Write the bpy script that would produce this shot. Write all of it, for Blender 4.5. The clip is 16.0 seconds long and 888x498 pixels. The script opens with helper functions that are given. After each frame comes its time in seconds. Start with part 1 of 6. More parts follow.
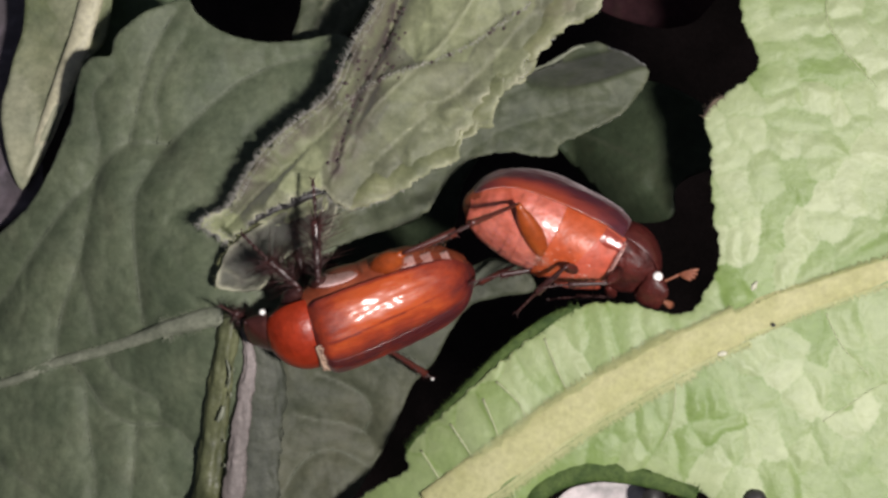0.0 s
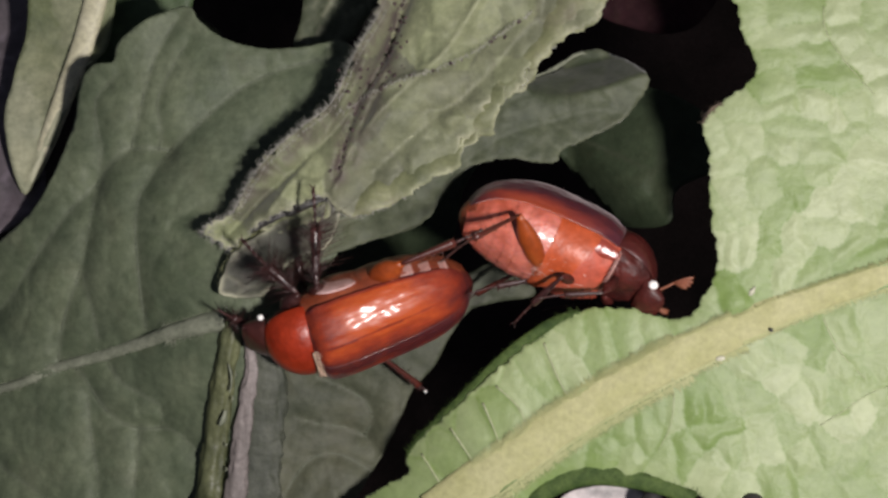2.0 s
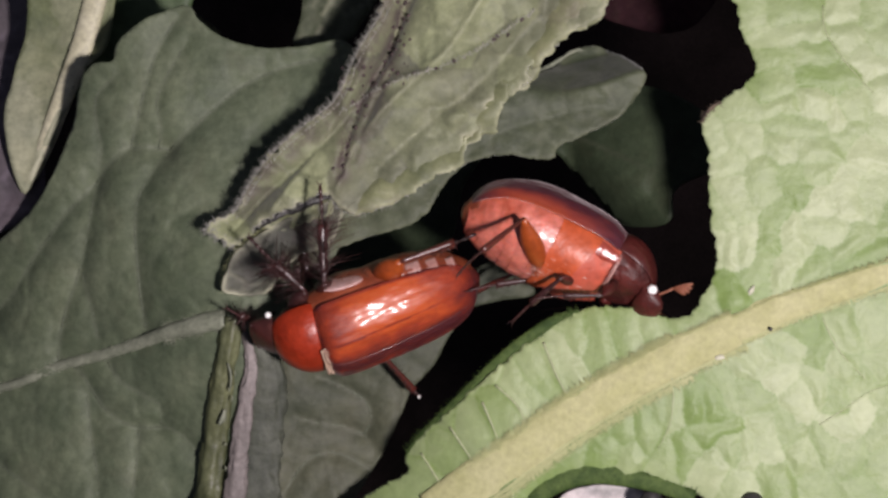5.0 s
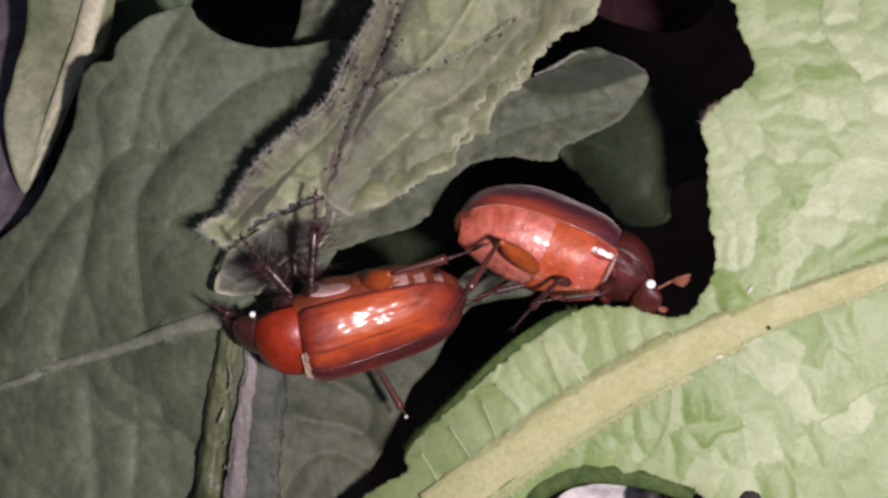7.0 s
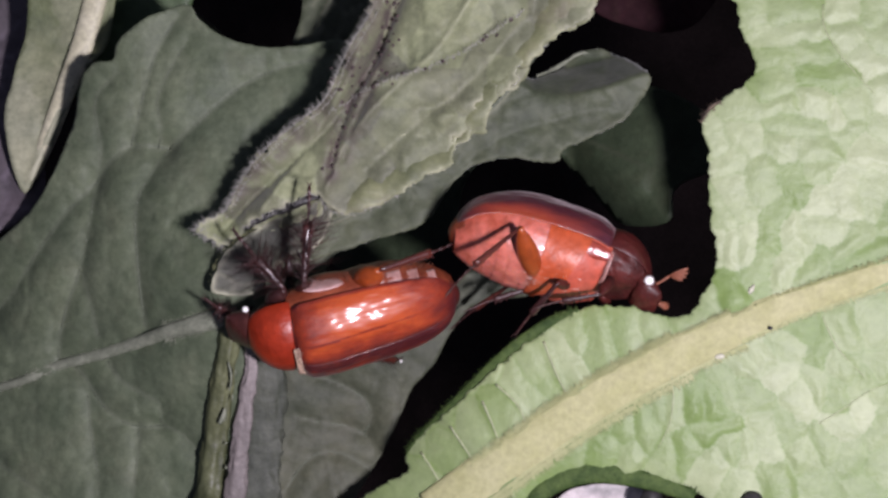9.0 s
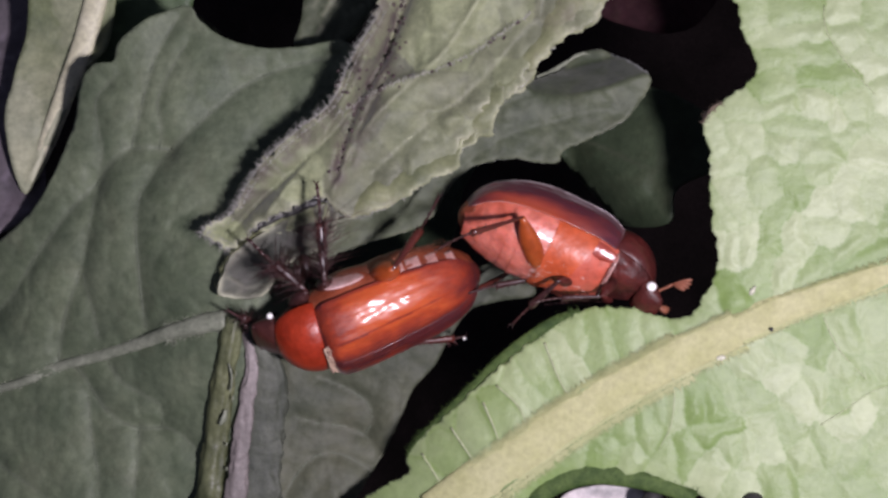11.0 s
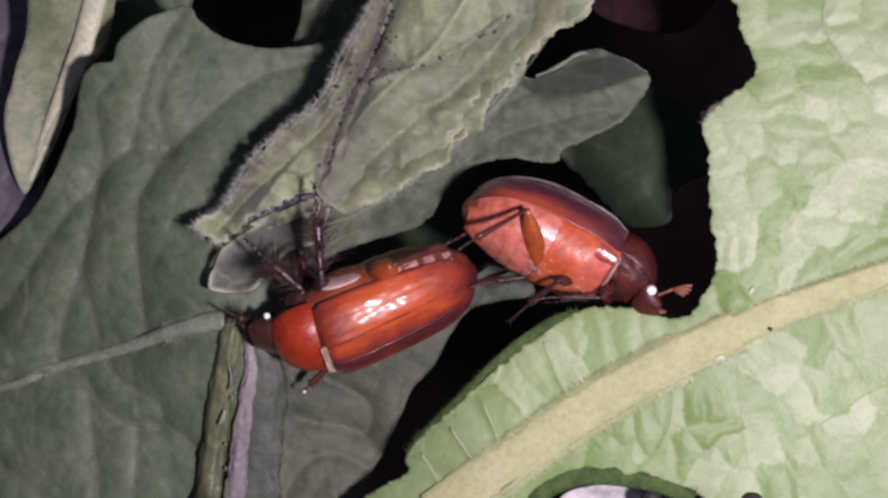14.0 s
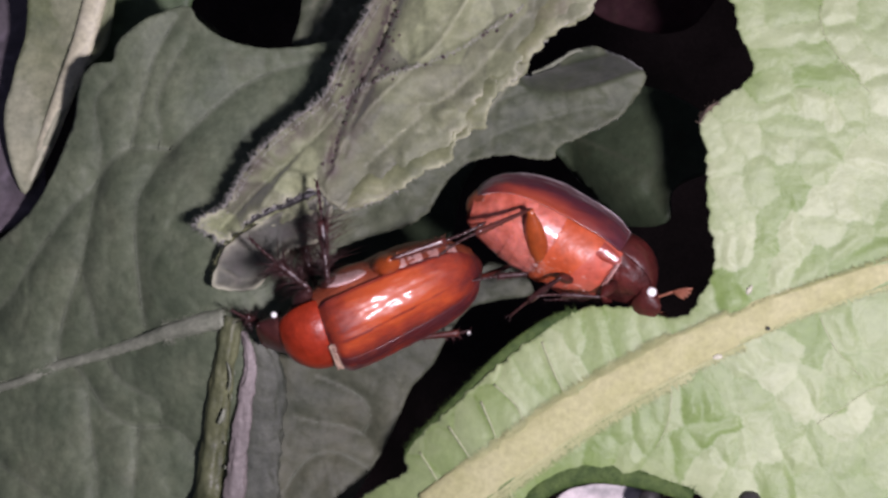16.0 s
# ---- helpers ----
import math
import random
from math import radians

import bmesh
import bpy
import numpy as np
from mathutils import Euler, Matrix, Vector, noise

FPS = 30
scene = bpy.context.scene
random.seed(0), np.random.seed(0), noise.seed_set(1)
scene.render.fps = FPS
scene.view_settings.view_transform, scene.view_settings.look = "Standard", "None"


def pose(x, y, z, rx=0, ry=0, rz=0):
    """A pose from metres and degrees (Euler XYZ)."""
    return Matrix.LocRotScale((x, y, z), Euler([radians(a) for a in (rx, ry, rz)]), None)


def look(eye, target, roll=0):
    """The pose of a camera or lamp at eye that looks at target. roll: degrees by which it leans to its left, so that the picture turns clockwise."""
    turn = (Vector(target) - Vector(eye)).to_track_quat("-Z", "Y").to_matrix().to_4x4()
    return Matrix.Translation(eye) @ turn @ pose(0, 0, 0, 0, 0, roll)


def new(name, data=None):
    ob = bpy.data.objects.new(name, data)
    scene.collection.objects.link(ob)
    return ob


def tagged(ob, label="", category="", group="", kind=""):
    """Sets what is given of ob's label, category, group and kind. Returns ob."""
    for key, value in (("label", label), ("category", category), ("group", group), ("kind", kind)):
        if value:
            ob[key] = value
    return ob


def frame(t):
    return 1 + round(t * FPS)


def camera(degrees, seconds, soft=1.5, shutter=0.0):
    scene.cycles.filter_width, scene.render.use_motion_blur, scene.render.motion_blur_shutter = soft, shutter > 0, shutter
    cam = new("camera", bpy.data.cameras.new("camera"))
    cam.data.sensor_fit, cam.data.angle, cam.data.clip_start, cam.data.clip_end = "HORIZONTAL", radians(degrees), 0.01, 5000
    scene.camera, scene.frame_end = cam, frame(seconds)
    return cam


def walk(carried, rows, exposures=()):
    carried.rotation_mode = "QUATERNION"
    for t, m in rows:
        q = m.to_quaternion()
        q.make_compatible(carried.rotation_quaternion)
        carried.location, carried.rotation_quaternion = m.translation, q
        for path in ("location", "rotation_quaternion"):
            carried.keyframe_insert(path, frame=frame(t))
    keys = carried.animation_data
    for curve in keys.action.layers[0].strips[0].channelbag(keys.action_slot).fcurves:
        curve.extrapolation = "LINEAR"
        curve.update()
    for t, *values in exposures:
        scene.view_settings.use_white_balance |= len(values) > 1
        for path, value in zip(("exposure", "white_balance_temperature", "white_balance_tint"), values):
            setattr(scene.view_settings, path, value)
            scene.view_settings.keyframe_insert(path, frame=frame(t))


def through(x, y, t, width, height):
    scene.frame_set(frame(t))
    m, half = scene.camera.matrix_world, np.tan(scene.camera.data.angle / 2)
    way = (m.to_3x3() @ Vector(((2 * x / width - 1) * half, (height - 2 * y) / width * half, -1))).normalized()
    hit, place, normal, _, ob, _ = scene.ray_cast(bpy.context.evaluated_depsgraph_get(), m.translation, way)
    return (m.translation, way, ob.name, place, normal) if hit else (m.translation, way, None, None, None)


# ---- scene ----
import functools
from mathutils import geometry

MM = 0.001
REF = 0.12            # height of the beetles over the soil

# ---- camera: a phone held almost still over the leaves ----
cam = camera(30.0, 16.0, soft=2.8)
walk(cam, [
    (0, pose(-0.00005, -0.00017, REF + 0.07245)),
    (0.5, pose(-0.00012, -0.00010, REF + 0.07292)),
    (1, pose(-0.00010, -0.00000, REF + 0.07299)),
    (1.5, pose(-0.00006, 0.00003, REF + 0.07306)),
    (2, pose(-0.00006, 0.00007, REF + 0.07300)),
    (2.5, pose(-0.00003, 0.00006, REF + 0.07311)),
    (3, pose(-0.00010, 0.00007, REF + 0.07289)),
    (3.5, pose(-0.00008, 0.00006, REF + 0.07290)),
    (4, pose(-0.00005, 0.00005, REF + 0.07300)),
    (6.5, pose(-0.00002, 0.00001, REF + 0.07305)),
    (7, pose(0.00000, 0.00000, REF + 0.07315)),
    (7.5, pose(-0.00003, -0.00002, REF + 0.07310)),
    (8, pose(-0.00000, 0.00000, REF + 0.07316)),
    (8.5, pose(-0.00003, 0.00000, REF + 0.07309)),
    (9, pose(-0.00004, -0.00001, REF + 0.07306)),
    (11.5, pose(-0.00008, 0.00005, REF + 0.07299)),
    (12, pose(-0.00008, 0.00004, REF + 0.07302)),
    (12.5, pose(-0.00008, 0.00004, REF + 0.07296)),
    (13, pose(-0.00009, 0.00003, REF + 0.07295)),
    (13.5, pose(-0.00004, 0.00003, REF + 0.07311)),
    (14, pose(-0.00004, 0.00004, REF + 0.07303)),
    (14.5, pose(-0.00002, 0.00001, REF + 0.07307)),
    (15, pose(-0.00003, 0.00001, REF + 0.07309)),
    (15.5, pose(-0.00004, 0.00001, REF + 0.07303)),
    (16, pose(0.00002, 0.00002, REF + 0.07325)),
], exposures=[(0.0, 0.10, 6500, 10), (0.5, 0.07, 6500, 10), (1.0, -0.05, 6500, 10), (2.5, -0.08, 6500, 11), (3.5, -0.06, 6450, 16), (6.5, 0.06, 6420, 19), (7.0, 0.06, 6360, 21), (8.0, 0.07, 6120, 27), (9.0, 0.10, 5950, 23), (12.5, 0.09, 5950, 25), (16.0, 0.11, 6000, 28)])

# ---- light: night, one small white torch beside the lens ----
world = bpy.data.worlds.new("night")
world.use_nodes = True
world.node_tree.nodes["Background"].inputs[0].default_value = (0.55, 0.6, 0.8, 1)
world.node_tree.nodes["Background"].inputs[1].default_value = 0.11
scene.world = world

torch = bpy.data.lights.new("torch", "AREA")
torch.shape, torch.size, torch.energy, torch.color = "DISK", 0.006, 0.0795, (1.0, 0.935, 0.91)
new("torch", torch).matrix_world = look((0.021, -0.009, REF + 0.073), (0.004, 0.0, REF))


# ---- materials ----
def principled(name):
    m = bpy.data.materials.new(name)
    m.use_nodes = True
    nt = m.node_tree
    return m, nt, nt.nodes["Principled BSDF"]


def node(nt, kind, **inputs):
    n = nt.nodes.new(kind)
    for k, v in inputs.items():
        n.inputs[k.replace("_", " ")].default_value = v
    return n


def noise_tex(nt, scale, detail=4.0, rough=0.55, stretch=None):
    co = nt.nodes.new("ShaderNodeTexCoord")
    src = co.outputs["Object"]
    if stretch:
        mp = nt.nodes.new("ShaderNodeMapping")
        mp.inputs["Scale"].default_value = stretch
        nt.links.new(src, mp.inputs["Vector"])
        src = mp.outputs["Vector"]
    n = node(nt, "ShaderNodeTexNoise", Scale=scale, Detail=detail, Roughness=rough)
    nt.links.new(src, n.inputs["Vector"])
    return n.outputs["Fac"]


def ramp(nt, fac, *stops):
    r = nt.nodes.new("ShaderNodeValToRGB")
    els = r.color_ramp.elements
    while len(els) < len(stops):
        els.new(0.5)
    for e, (p, c) in zip(els, stops):
        e.position, e.color = p, (*c, 1)
    nt.links.new(fac, r.inputs["Fac"])
    return r.outputs["Color"]


def mix(nt, fac, a, b, how="MIX"):
    n = nt.nodes.new("ShaderNodeMix")
    n.data_type, n.blend_type = "RGBA", how
    for sock, v in ((n.inputs[0], fac), (n.inputs[6], a), (n.inputs[7], b)):
        if isinstance(v, bpy.types.NodeSocket):
            nt.links.new(v, sock)
        elif isinstance(v, (int, float)):
            sock.default_value = v
        else:
            sock.default_value = (*v, 1)
    return n.outputs[2]


def attr(nt, name):
    n = nt.nodes.new("ShaderNodeAttribute")
    n.attribute_name = name
    return n.outputs["Fac"]


def bump(nt, bsdf, height, dist, strength=1.0):
    b = node(nt, "ShaderNodeBump", Strength=strength, Distance=dist)
    nt.links.new(height, b.inputs["Height"])
    nt.links.new(b.outputs["Normal"], bsdf.inputs["Normal"])


def leaf_mat(name, dark, light, vein, rough=0.5, spec=0.5, stain=(0.1, 0.08, 0.05), stain_amt=0.15, sheen=0.0, fine=0.00004, through=0.0, stain_scale=420, mottled=0.6, blotched=None):
    m, nt, b = principled(name)
    cells_c = mix(nt, attr(nt, "cell"), dark, light)
    blotch = ramp(nt, noise_tex(nt, 260, 3), (0.32, (0.62, 0.66, 0.62)), (0.7, (1.15, 1.12, 1.08)))
    c = mix(nt, min(1.0, 0.2 + 1.4 * mottled) if blotched is None else blotched, cells_c, blotch, "MULTIPLY")
    grain = ramp(nt, noise_tex(nt, 2600, 5, 0.65), (0.3, (0.66, 0.69, 0.64)), (0.7, (1.2, 1.2, 1.17)))
    c = mix(nt, 0.1 + mottled, c, grain, "MULTIPLY")
    mottle = ramp(nt, noise_tex(nt, 900, 6, 0.75), (0.3, (0.72, 0.74, 0.74)), (0.7, (1.2, 1.18, 1.16)))
    c = mix(nt, mottled, c, mottle, "MULTIPLY")
    c = mix(nt, attr(nt, "vein"), c, vein)
    worn = nt.nodes.new("ShaderNodeMath")
    worn.operation = "MULTIPLY"
    nt.links.new(attr(nt, "stain"), worn.inputs[0])
    nt.links.new(ramp(nt, noise_tex(nt, 1300, 6, 0.75), (0.38, (0, 0, 0)), (0.56, (1, 1, 1))), worn.inputs[1])
    c = mix(nt, worn.outputs[0], c, stain)
    s = ramp(nt, noise_tex(nt, stain_scale, 6, 0.7), (0.52, (0, 0, 0)), (0.72, (stain_amt,) * 3))
    c = mix(nt, s, c, stain)
    nt.links.new(c, b.inputs["Base Color"])
    b.inputs["Roughness"].default_value = rough
    b.inputs["Specular IOR Level"].default_value = spec
    b.inputs["Sheen Weight"].default_value = sheen
    b.inputs["Sheen Roughness"].default_value = 0.4
    bump(nt, b, noise_tex(nt, 3800, 4, 0.6), fine, 0.7)
    if through:
        b.inputs["Subsurface Weight"].default_value = through
        b.inputs["Subsurface Radius"].default_value = (0.0003, 0.0006, 0.0001)
    return m


def plain_mat(name, a, c2, scale, rough=0.5, spec=0.5, metal=0.0, coat=0.0, coat_rough=0.15, fine=0.00002, fine_scale=5000, stretch=None, sss=0.0, speck=0.8):
    m, nt, b = principled(name)
    f = noise_tex(nt, scale, 5, 0.6, stretch)
    c = ramp(nt, f, (0.32, a), (0.68, c2))
    g = ramp(nt, noise_tex(nt, max(scale * 5, 2400), 4, 0.65), (0.3, (0.68,) * 3), (0.7, (1.2,) * 3))
    c = mix(nt, speck, c, g, "MULTIPLY")
    nt.links.new(c, b.inputs["Base Color"])
    b.inputs["Roughness"].default_value = rough
    b.inputs["Specular IOR Level"].default_value = spec
    b.inputs["Metallic"].default_value = metal
    b.inputs["Coat Weight"].default_value = coat
    b.inputs["Coat Roughness"].default_value = coat_rough
    if sss:
        b.inputs["Subsurface Weight"].default_value = sss
        b.inputs["Subsurface Radius"].default_value = (0.0008, 0.0003, 0.0001)
    bump(nt, b, noise_tex(nt, fine_scale, 3), fine, 0.6)
    return m


M_PALE = leaf_mat("leaf_underside", (0.148, 0.226, 0.054), (0.352, 0.402, 0.232), (0.21, 0.28, 0.09), rough=0.5, spec=0.4, sheen=0.1, stain_amt=0.05, stain=(0.5, 0.5, 0.3), mottled=0.2, blotched=0.15)
M_DARK = leaf_mat("leaf_upper", (0.108, 0.134, 0.084), (0.141, 0.165, 0.111), (0.17, 0.187, 0.135), rough=0.6, spec=0.35, sheen=0.05)
# leaf_upper made darker: the shade beside the stem is in this colour
M_SHADED = leaf_mat("leaf_upper_shaded", (0.068, 0.075, 0.051), (0.088, 0.095, 0.066), (0.12, 0.125, 0.09), rough=0.6, spec=0.3)
# far darker than the other leaves: shade behind the beetles put into the colour
M_DEEP = leaf_mat("leaf_deep_shaded", (0.033, 0.048, 0.026), (0.045, 0.062, 0.036), (0.045, 0.055, 0.032), rough=0.6, spec=0.3)
M_CURL = leaf_mat("leaf_withered", (0.120, 0.124, 0.088), (0.268, 0.290, 0.168), (0.40, 0.40, 0.28), rough=0.6, spec=0.35, sheen=0.3, stain=(0.075, 0.055, 0.052), stain_amt=0.22, stain_scale=300, blotched=0.4)
M_LOBE = leaf_mat("leaf_lobe", (0.155, 0.168, 0.088), (0.228, 0.24, 0.132), (0.46, 0.47, 0.31), rough=0.6, sheen=0.3, stain=(0.135, 0.112, 0.09), stain_amt=0.7, stain_scale=300)
M_TORN = leaf_mat("leaf_torn", (0.066, 0.068, 0.055), (0.112, 0.112, 0.09), (0.40, 0.40, 0.28), rough=0.65, stain=(0.08, 0.06, 0.06), stain_amt=0.7)
M_SIDE = leaf_mat("leaf_greygreen", (0.074, 0.088, 0.054), (0.105, 0.119, 0.077), (0.20, 0.21, 0.14), rough=0.6, spec=0.35, sheen=0.2)
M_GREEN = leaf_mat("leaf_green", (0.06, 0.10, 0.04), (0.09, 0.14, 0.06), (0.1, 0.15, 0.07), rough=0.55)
M_STRIP = leaf_mat("leaf_yellowgreen", (0.17, 0.195, 0.10), (0.41, 0.41, 0.30), (0.46, 0.46, 0.32), rough=0.6, stain=(0.06, 0.085, 0.035), stain_amt=0.8, stain_scale=200)
M_MAUVE = leaf_mat("leaf_mauve", (0.105, 0.086, 0.105), (0.165, 0.138, 0.162), (0.24, 0.2, 0.24), rough=0.7, stain=(0.08, 0.06, 0.07), stain_amt=0.6)
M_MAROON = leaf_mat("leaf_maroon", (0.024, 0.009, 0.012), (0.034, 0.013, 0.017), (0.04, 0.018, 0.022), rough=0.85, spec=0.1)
M_PETAL = leaf_mat("petal", (0.62, 0.56, 0.60), (0.70, 0.64, 0.68), (0.7, 0.64, 0.66), rough=0.6)
M_RIM = plain_mat("leaf_rim", (0.028, 0.055, 0.012), (0.075, 0.115, 0.03), 1500, rough=0.75, spec=0.25, fine=0.00008)
M_RIB = plain_mat("midrib", (0.345, 0.345, 0.158), (0.42, 0.412, 0.222), 700, rough=0.7, spec=0.3, fine=0.00009, fine_scale=2600, speck=0.5)
M_RIB_HAIR = plain_mat("midrib_hair", (0.37, 0.395, 0.19), (0.43, 0.44, 0.24), 300, rough=0.8, spec=0.2, fine=0.000002, speck=0.2)
M_TUFT = plain_mat("hair_tuft", (0.48, 0.48, 0.36), (0.58, 0.57, 0.45), 900, rough=0.8, spec=0.2, fine=0.00004)
M_VEIN_DK = plain_mat("dark_leaf_vein", (0.085, 0.105, 0.068), (0.13, 0.148, 0.10), 900, rough=0.6)
M_SIDEVEIN = plain_mat("side_vein", (0.30, 0.345, 0.18), (0.36, 0.39, 0.24), 800, rough=0.6, fine=0.00005)
M_RIB_DARK = plain_mat("dull_vein", (0.165, 0.182, 0.128), (0.255, 0.27, 0.20), 900, rough=0.6, fine=0.00008)
M_RIB_STRIP = plain_mat("straw_vein", (0.52, 0.50, 0.33), (0.64, 0.61, 0.44), 700, rough=0.55)
M_STEM = plain_mat("stem_green", (0.022, 0.03, 0.012), (0.13, 0.14, 0.068), 800, rough=0.5, stretch=(1, 0.35, 1), fine=0.0001, fine_scale=2200)
M_STEM_MAUVE = plain_mat("stem_mauve", (0.10, 0.088, 0.08), (0.26, 0.225, 0.215), 900, rough=0.65, stretch=(1, 0.35, 1), fine=0.0001, fine_scale=2500)
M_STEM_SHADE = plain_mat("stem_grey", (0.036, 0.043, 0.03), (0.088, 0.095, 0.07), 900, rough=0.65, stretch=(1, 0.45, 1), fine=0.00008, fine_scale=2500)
M_HAIR = plain_mat("leaf_hair", (0.26, 0.26, 0.23), (0.38, 0.37, 0.33), 900, rough=0.6, fine=0.000002)
M_SOIL = plain_mat("soil", (0.008, 0.006, 0.005), (0.022, 0.015, 0.014), 90, rough=0.9, spec=0.1, fine=0.002, fine_scale=300)
M_BROWN = plain_mat("frayed_brown", (0.05, 0.036, 0.026), (0.15, 0.11, 0.075), 1500, rough=0.8)
M_CRUMB = plain_mat("dried_crumb", (0.03, 0.018, 0.018), (0.085, 0.058, 0.055), 1500, rough=0.7)
M_SEED = plain_mat("dark_seed", (0.02, 0.02, 0.02), (0.05, 0.045, 0.045), 700, rough=0.5)


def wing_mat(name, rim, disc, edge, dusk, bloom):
    """Wing case: darker along seam, rim and tip, streaked lengthwise; the seam side's shade is put into the colour."""
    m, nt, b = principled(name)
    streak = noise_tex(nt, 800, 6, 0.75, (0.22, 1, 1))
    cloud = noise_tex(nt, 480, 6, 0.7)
    streak_shade = nt.nodes.new("ShaderNodeMath")
    streak_shade.operation = "MULTIPLY_ADD"
    nt.links.new(streak, streak_shade.inputs[0])
    streak_shade.inputs[1].default_value = edge
    nt.links.new(attr(nt, "disc"), streak_shade.inputs[2])
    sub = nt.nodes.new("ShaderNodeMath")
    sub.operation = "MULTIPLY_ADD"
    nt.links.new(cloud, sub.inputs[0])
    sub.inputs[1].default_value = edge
    nt.links.new(streak_shade.outputs[0], sub.inputs[2])
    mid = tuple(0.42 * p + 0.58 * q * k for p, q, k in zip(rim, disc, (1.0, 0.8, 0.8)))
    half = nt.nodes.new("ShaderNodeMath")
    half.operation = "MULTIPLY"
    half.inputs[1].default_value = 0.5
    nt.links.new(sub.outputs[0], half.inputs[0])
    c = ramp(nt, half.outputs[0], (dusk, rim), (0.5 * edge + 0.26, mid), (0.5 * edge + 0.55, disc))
    nt.links.new(c, b.inputs["Base Color"])
    b.inputs["Roughness"].default_value = 0.44
    b.inputs["Sheen Weight"].default_value = bloom
    b.inputs["Sheen Roughness"].default_value = 0.3
    b.inputs["Sheen Tint"].default_value = (1.0, 0.86, 0.88, 1)
    b.inputs["Specular IOR Level"].default_value = 0.25
    b.inputs["Coat Weight"].default_value = 0.22
    b.inputs["Coat Roughness"].default_value = 0.16
    b.inputs["Subsurface Weight"].default_value = 0.15
    b.inputs["Subsurface Radius"].default_value = (0.0006, 0.0002, 0.0001)
    bump(nt, b, noise_tex(nt, 1500, 4, 0.6, (0.35, 1, 1)), 0.00012, 0.5)
    return m


M_ELYTRA = wing_mat("elytra", (0.075, 0.013, 0.015), (0.43, 0.074, 0.017), 1.2, 0.62, 0.06)
M_ELYTRA_D = wing_mat("elytra_dark", (0.075, 0.018, 0.026), (0.34, 0.066, 0.026), 0.7, 0.37, 0.35)
M_PRON = plain_mat("pronotum", (0.23, 0.019, 0.006), (0.33, 0.031, 0.008), 500, rough=0.42, spec=0.35, coat=0.2, coat_rough=0.3, fine=0.00012, fine_scale=1400)
M_PRON_D = plain_mat("pronotum_dark", (0.038, 0.007, 0.006), (0.088, 0.0135, 0.011), 500, rough=0.45, coat=0.3, coat_rough=0.25, fine=0.00016, fine_scale=1600)
M_HEAD = plain_mat("head", (0.034, 0.009, 0.008), (0.075, 0.020, 0.015), 700, rough=0.42, coat=0.3, fine=0.0001, fine_scale=1600)
M_HEAD_R = plain_mat("head_red", (0.032, 0.006, 0.005), (0.10, 0.017, 0.013), 900, rough=0.55, spec=0.3, coat=0.12, coat_rough=0.3, fine=0.0003, fine_scale=1600)
M_BELLY = plain_mat("belly", (0.44, 0.070, 0.026), (0.60, 0.195, 0.15), 300, rough=0.42, coat=0.4, coat_rough=0.16, sss=0.2, fine=0.0003, fine_scale=800)
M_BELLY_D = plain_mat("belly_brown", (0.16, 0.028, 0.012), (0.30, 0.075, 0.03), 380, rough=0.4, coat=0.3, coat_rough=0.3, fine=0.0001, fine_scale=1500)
M_CHEST = plain_mat("chest", (0.40, 0.057, 0.020), (0.52, 0.120, 0.08), 260, rough=0.5, coat=0.05, coat_rough=0.3, fine=0.00016, fine_scale=1100)
M_COXA = plain_mat("hind_plate", (0.40, 0.060, 0.014), (0.50, 0.095, 0.032), 300, rough=0.42, coat=0.3, coat_rough=0.16, fine=0.00014, fine_scale=900)
M_EPI = plain_mat("wing_edge_plate", (0.27, 0.04, 0.024), (0.38, 0.08, 0.055), 500, rough=0.3, coat=0.9, coat_rough=0.16, fine=0.0002, fine_scale=1200)
M_PLATE = plain_mat("side_plate", (0.46, 0.25, 0.22), (0.62, 0.42, 0.40), 1100, rough=0.45, coat=0.2)
M_SPOT = plain_mat("side_spot", (0.36, 0.17, 0.14), (0.52, 0.31, 0.28), 900, rough=0.4, coat=0.3)
M_FEMUR = plain_mat("femur", (0.22, 0.037, 0.007), (0.40, 0.08, 0.013), 420, rough=0.4, coat=0.25, coat_rough=0.2)
M_TIBIA = plain_mat("tibia", (0.024, 0.008, 0.008), (0.058, 0.019, 0.017), 700, rough=0.45, spec=0.4, coat=0.3, coat_rough=0.2, fine=0.0003, fine_scale=1400)
M_SHIN = plain_mat("hind_tibia", (0.05, 0.011, 0.009), (0.10, 0.023, 0.015), 700, rough=0.33, coat=0.4)
M_CLUB = plain_mat("antenna", (0.20, 0.065, 0.035), (0.32, 0.12, 0.065), 700, rough=0.5)
M_FRINGE = plain_mat("fringe", (0.46, 0.30, 0.2), (0.62, 0.46, 0.36), 900, rough=0.6)
M_FUZZ = plain_mat("chest_hair", (0.60, 0.40, 0.34), (0.74, 0.56, 0.50), 900, rough=0.6, fine=0.000002)
# the torch's shine is put into the colour as near-white
M_EYE = plain_mat("eye_shine", (0.95, 0.92, 0.88), (0.97, 0.95, 0.92), 300, rough=0.25, spec=1.0)


# ---- mesh tools (lengths in millimetres) ----
def part(name, data, material, parent, label="", smooth=True):
    """Links a mesh as one part under a thing or a part."""
    if not isinstance(data, bpy.types.Mesh):
        me = bpy.data.meshes.new(name)
        data.to_mesh(me)
        data.free()
        data = me
    if not data.materials:
        data.materials.append(material)
    if smooth:
        data.shade_smooth()
    ob = new(name, data)
    ob.parent = parent
    return tagged(ob, label) if label else ob


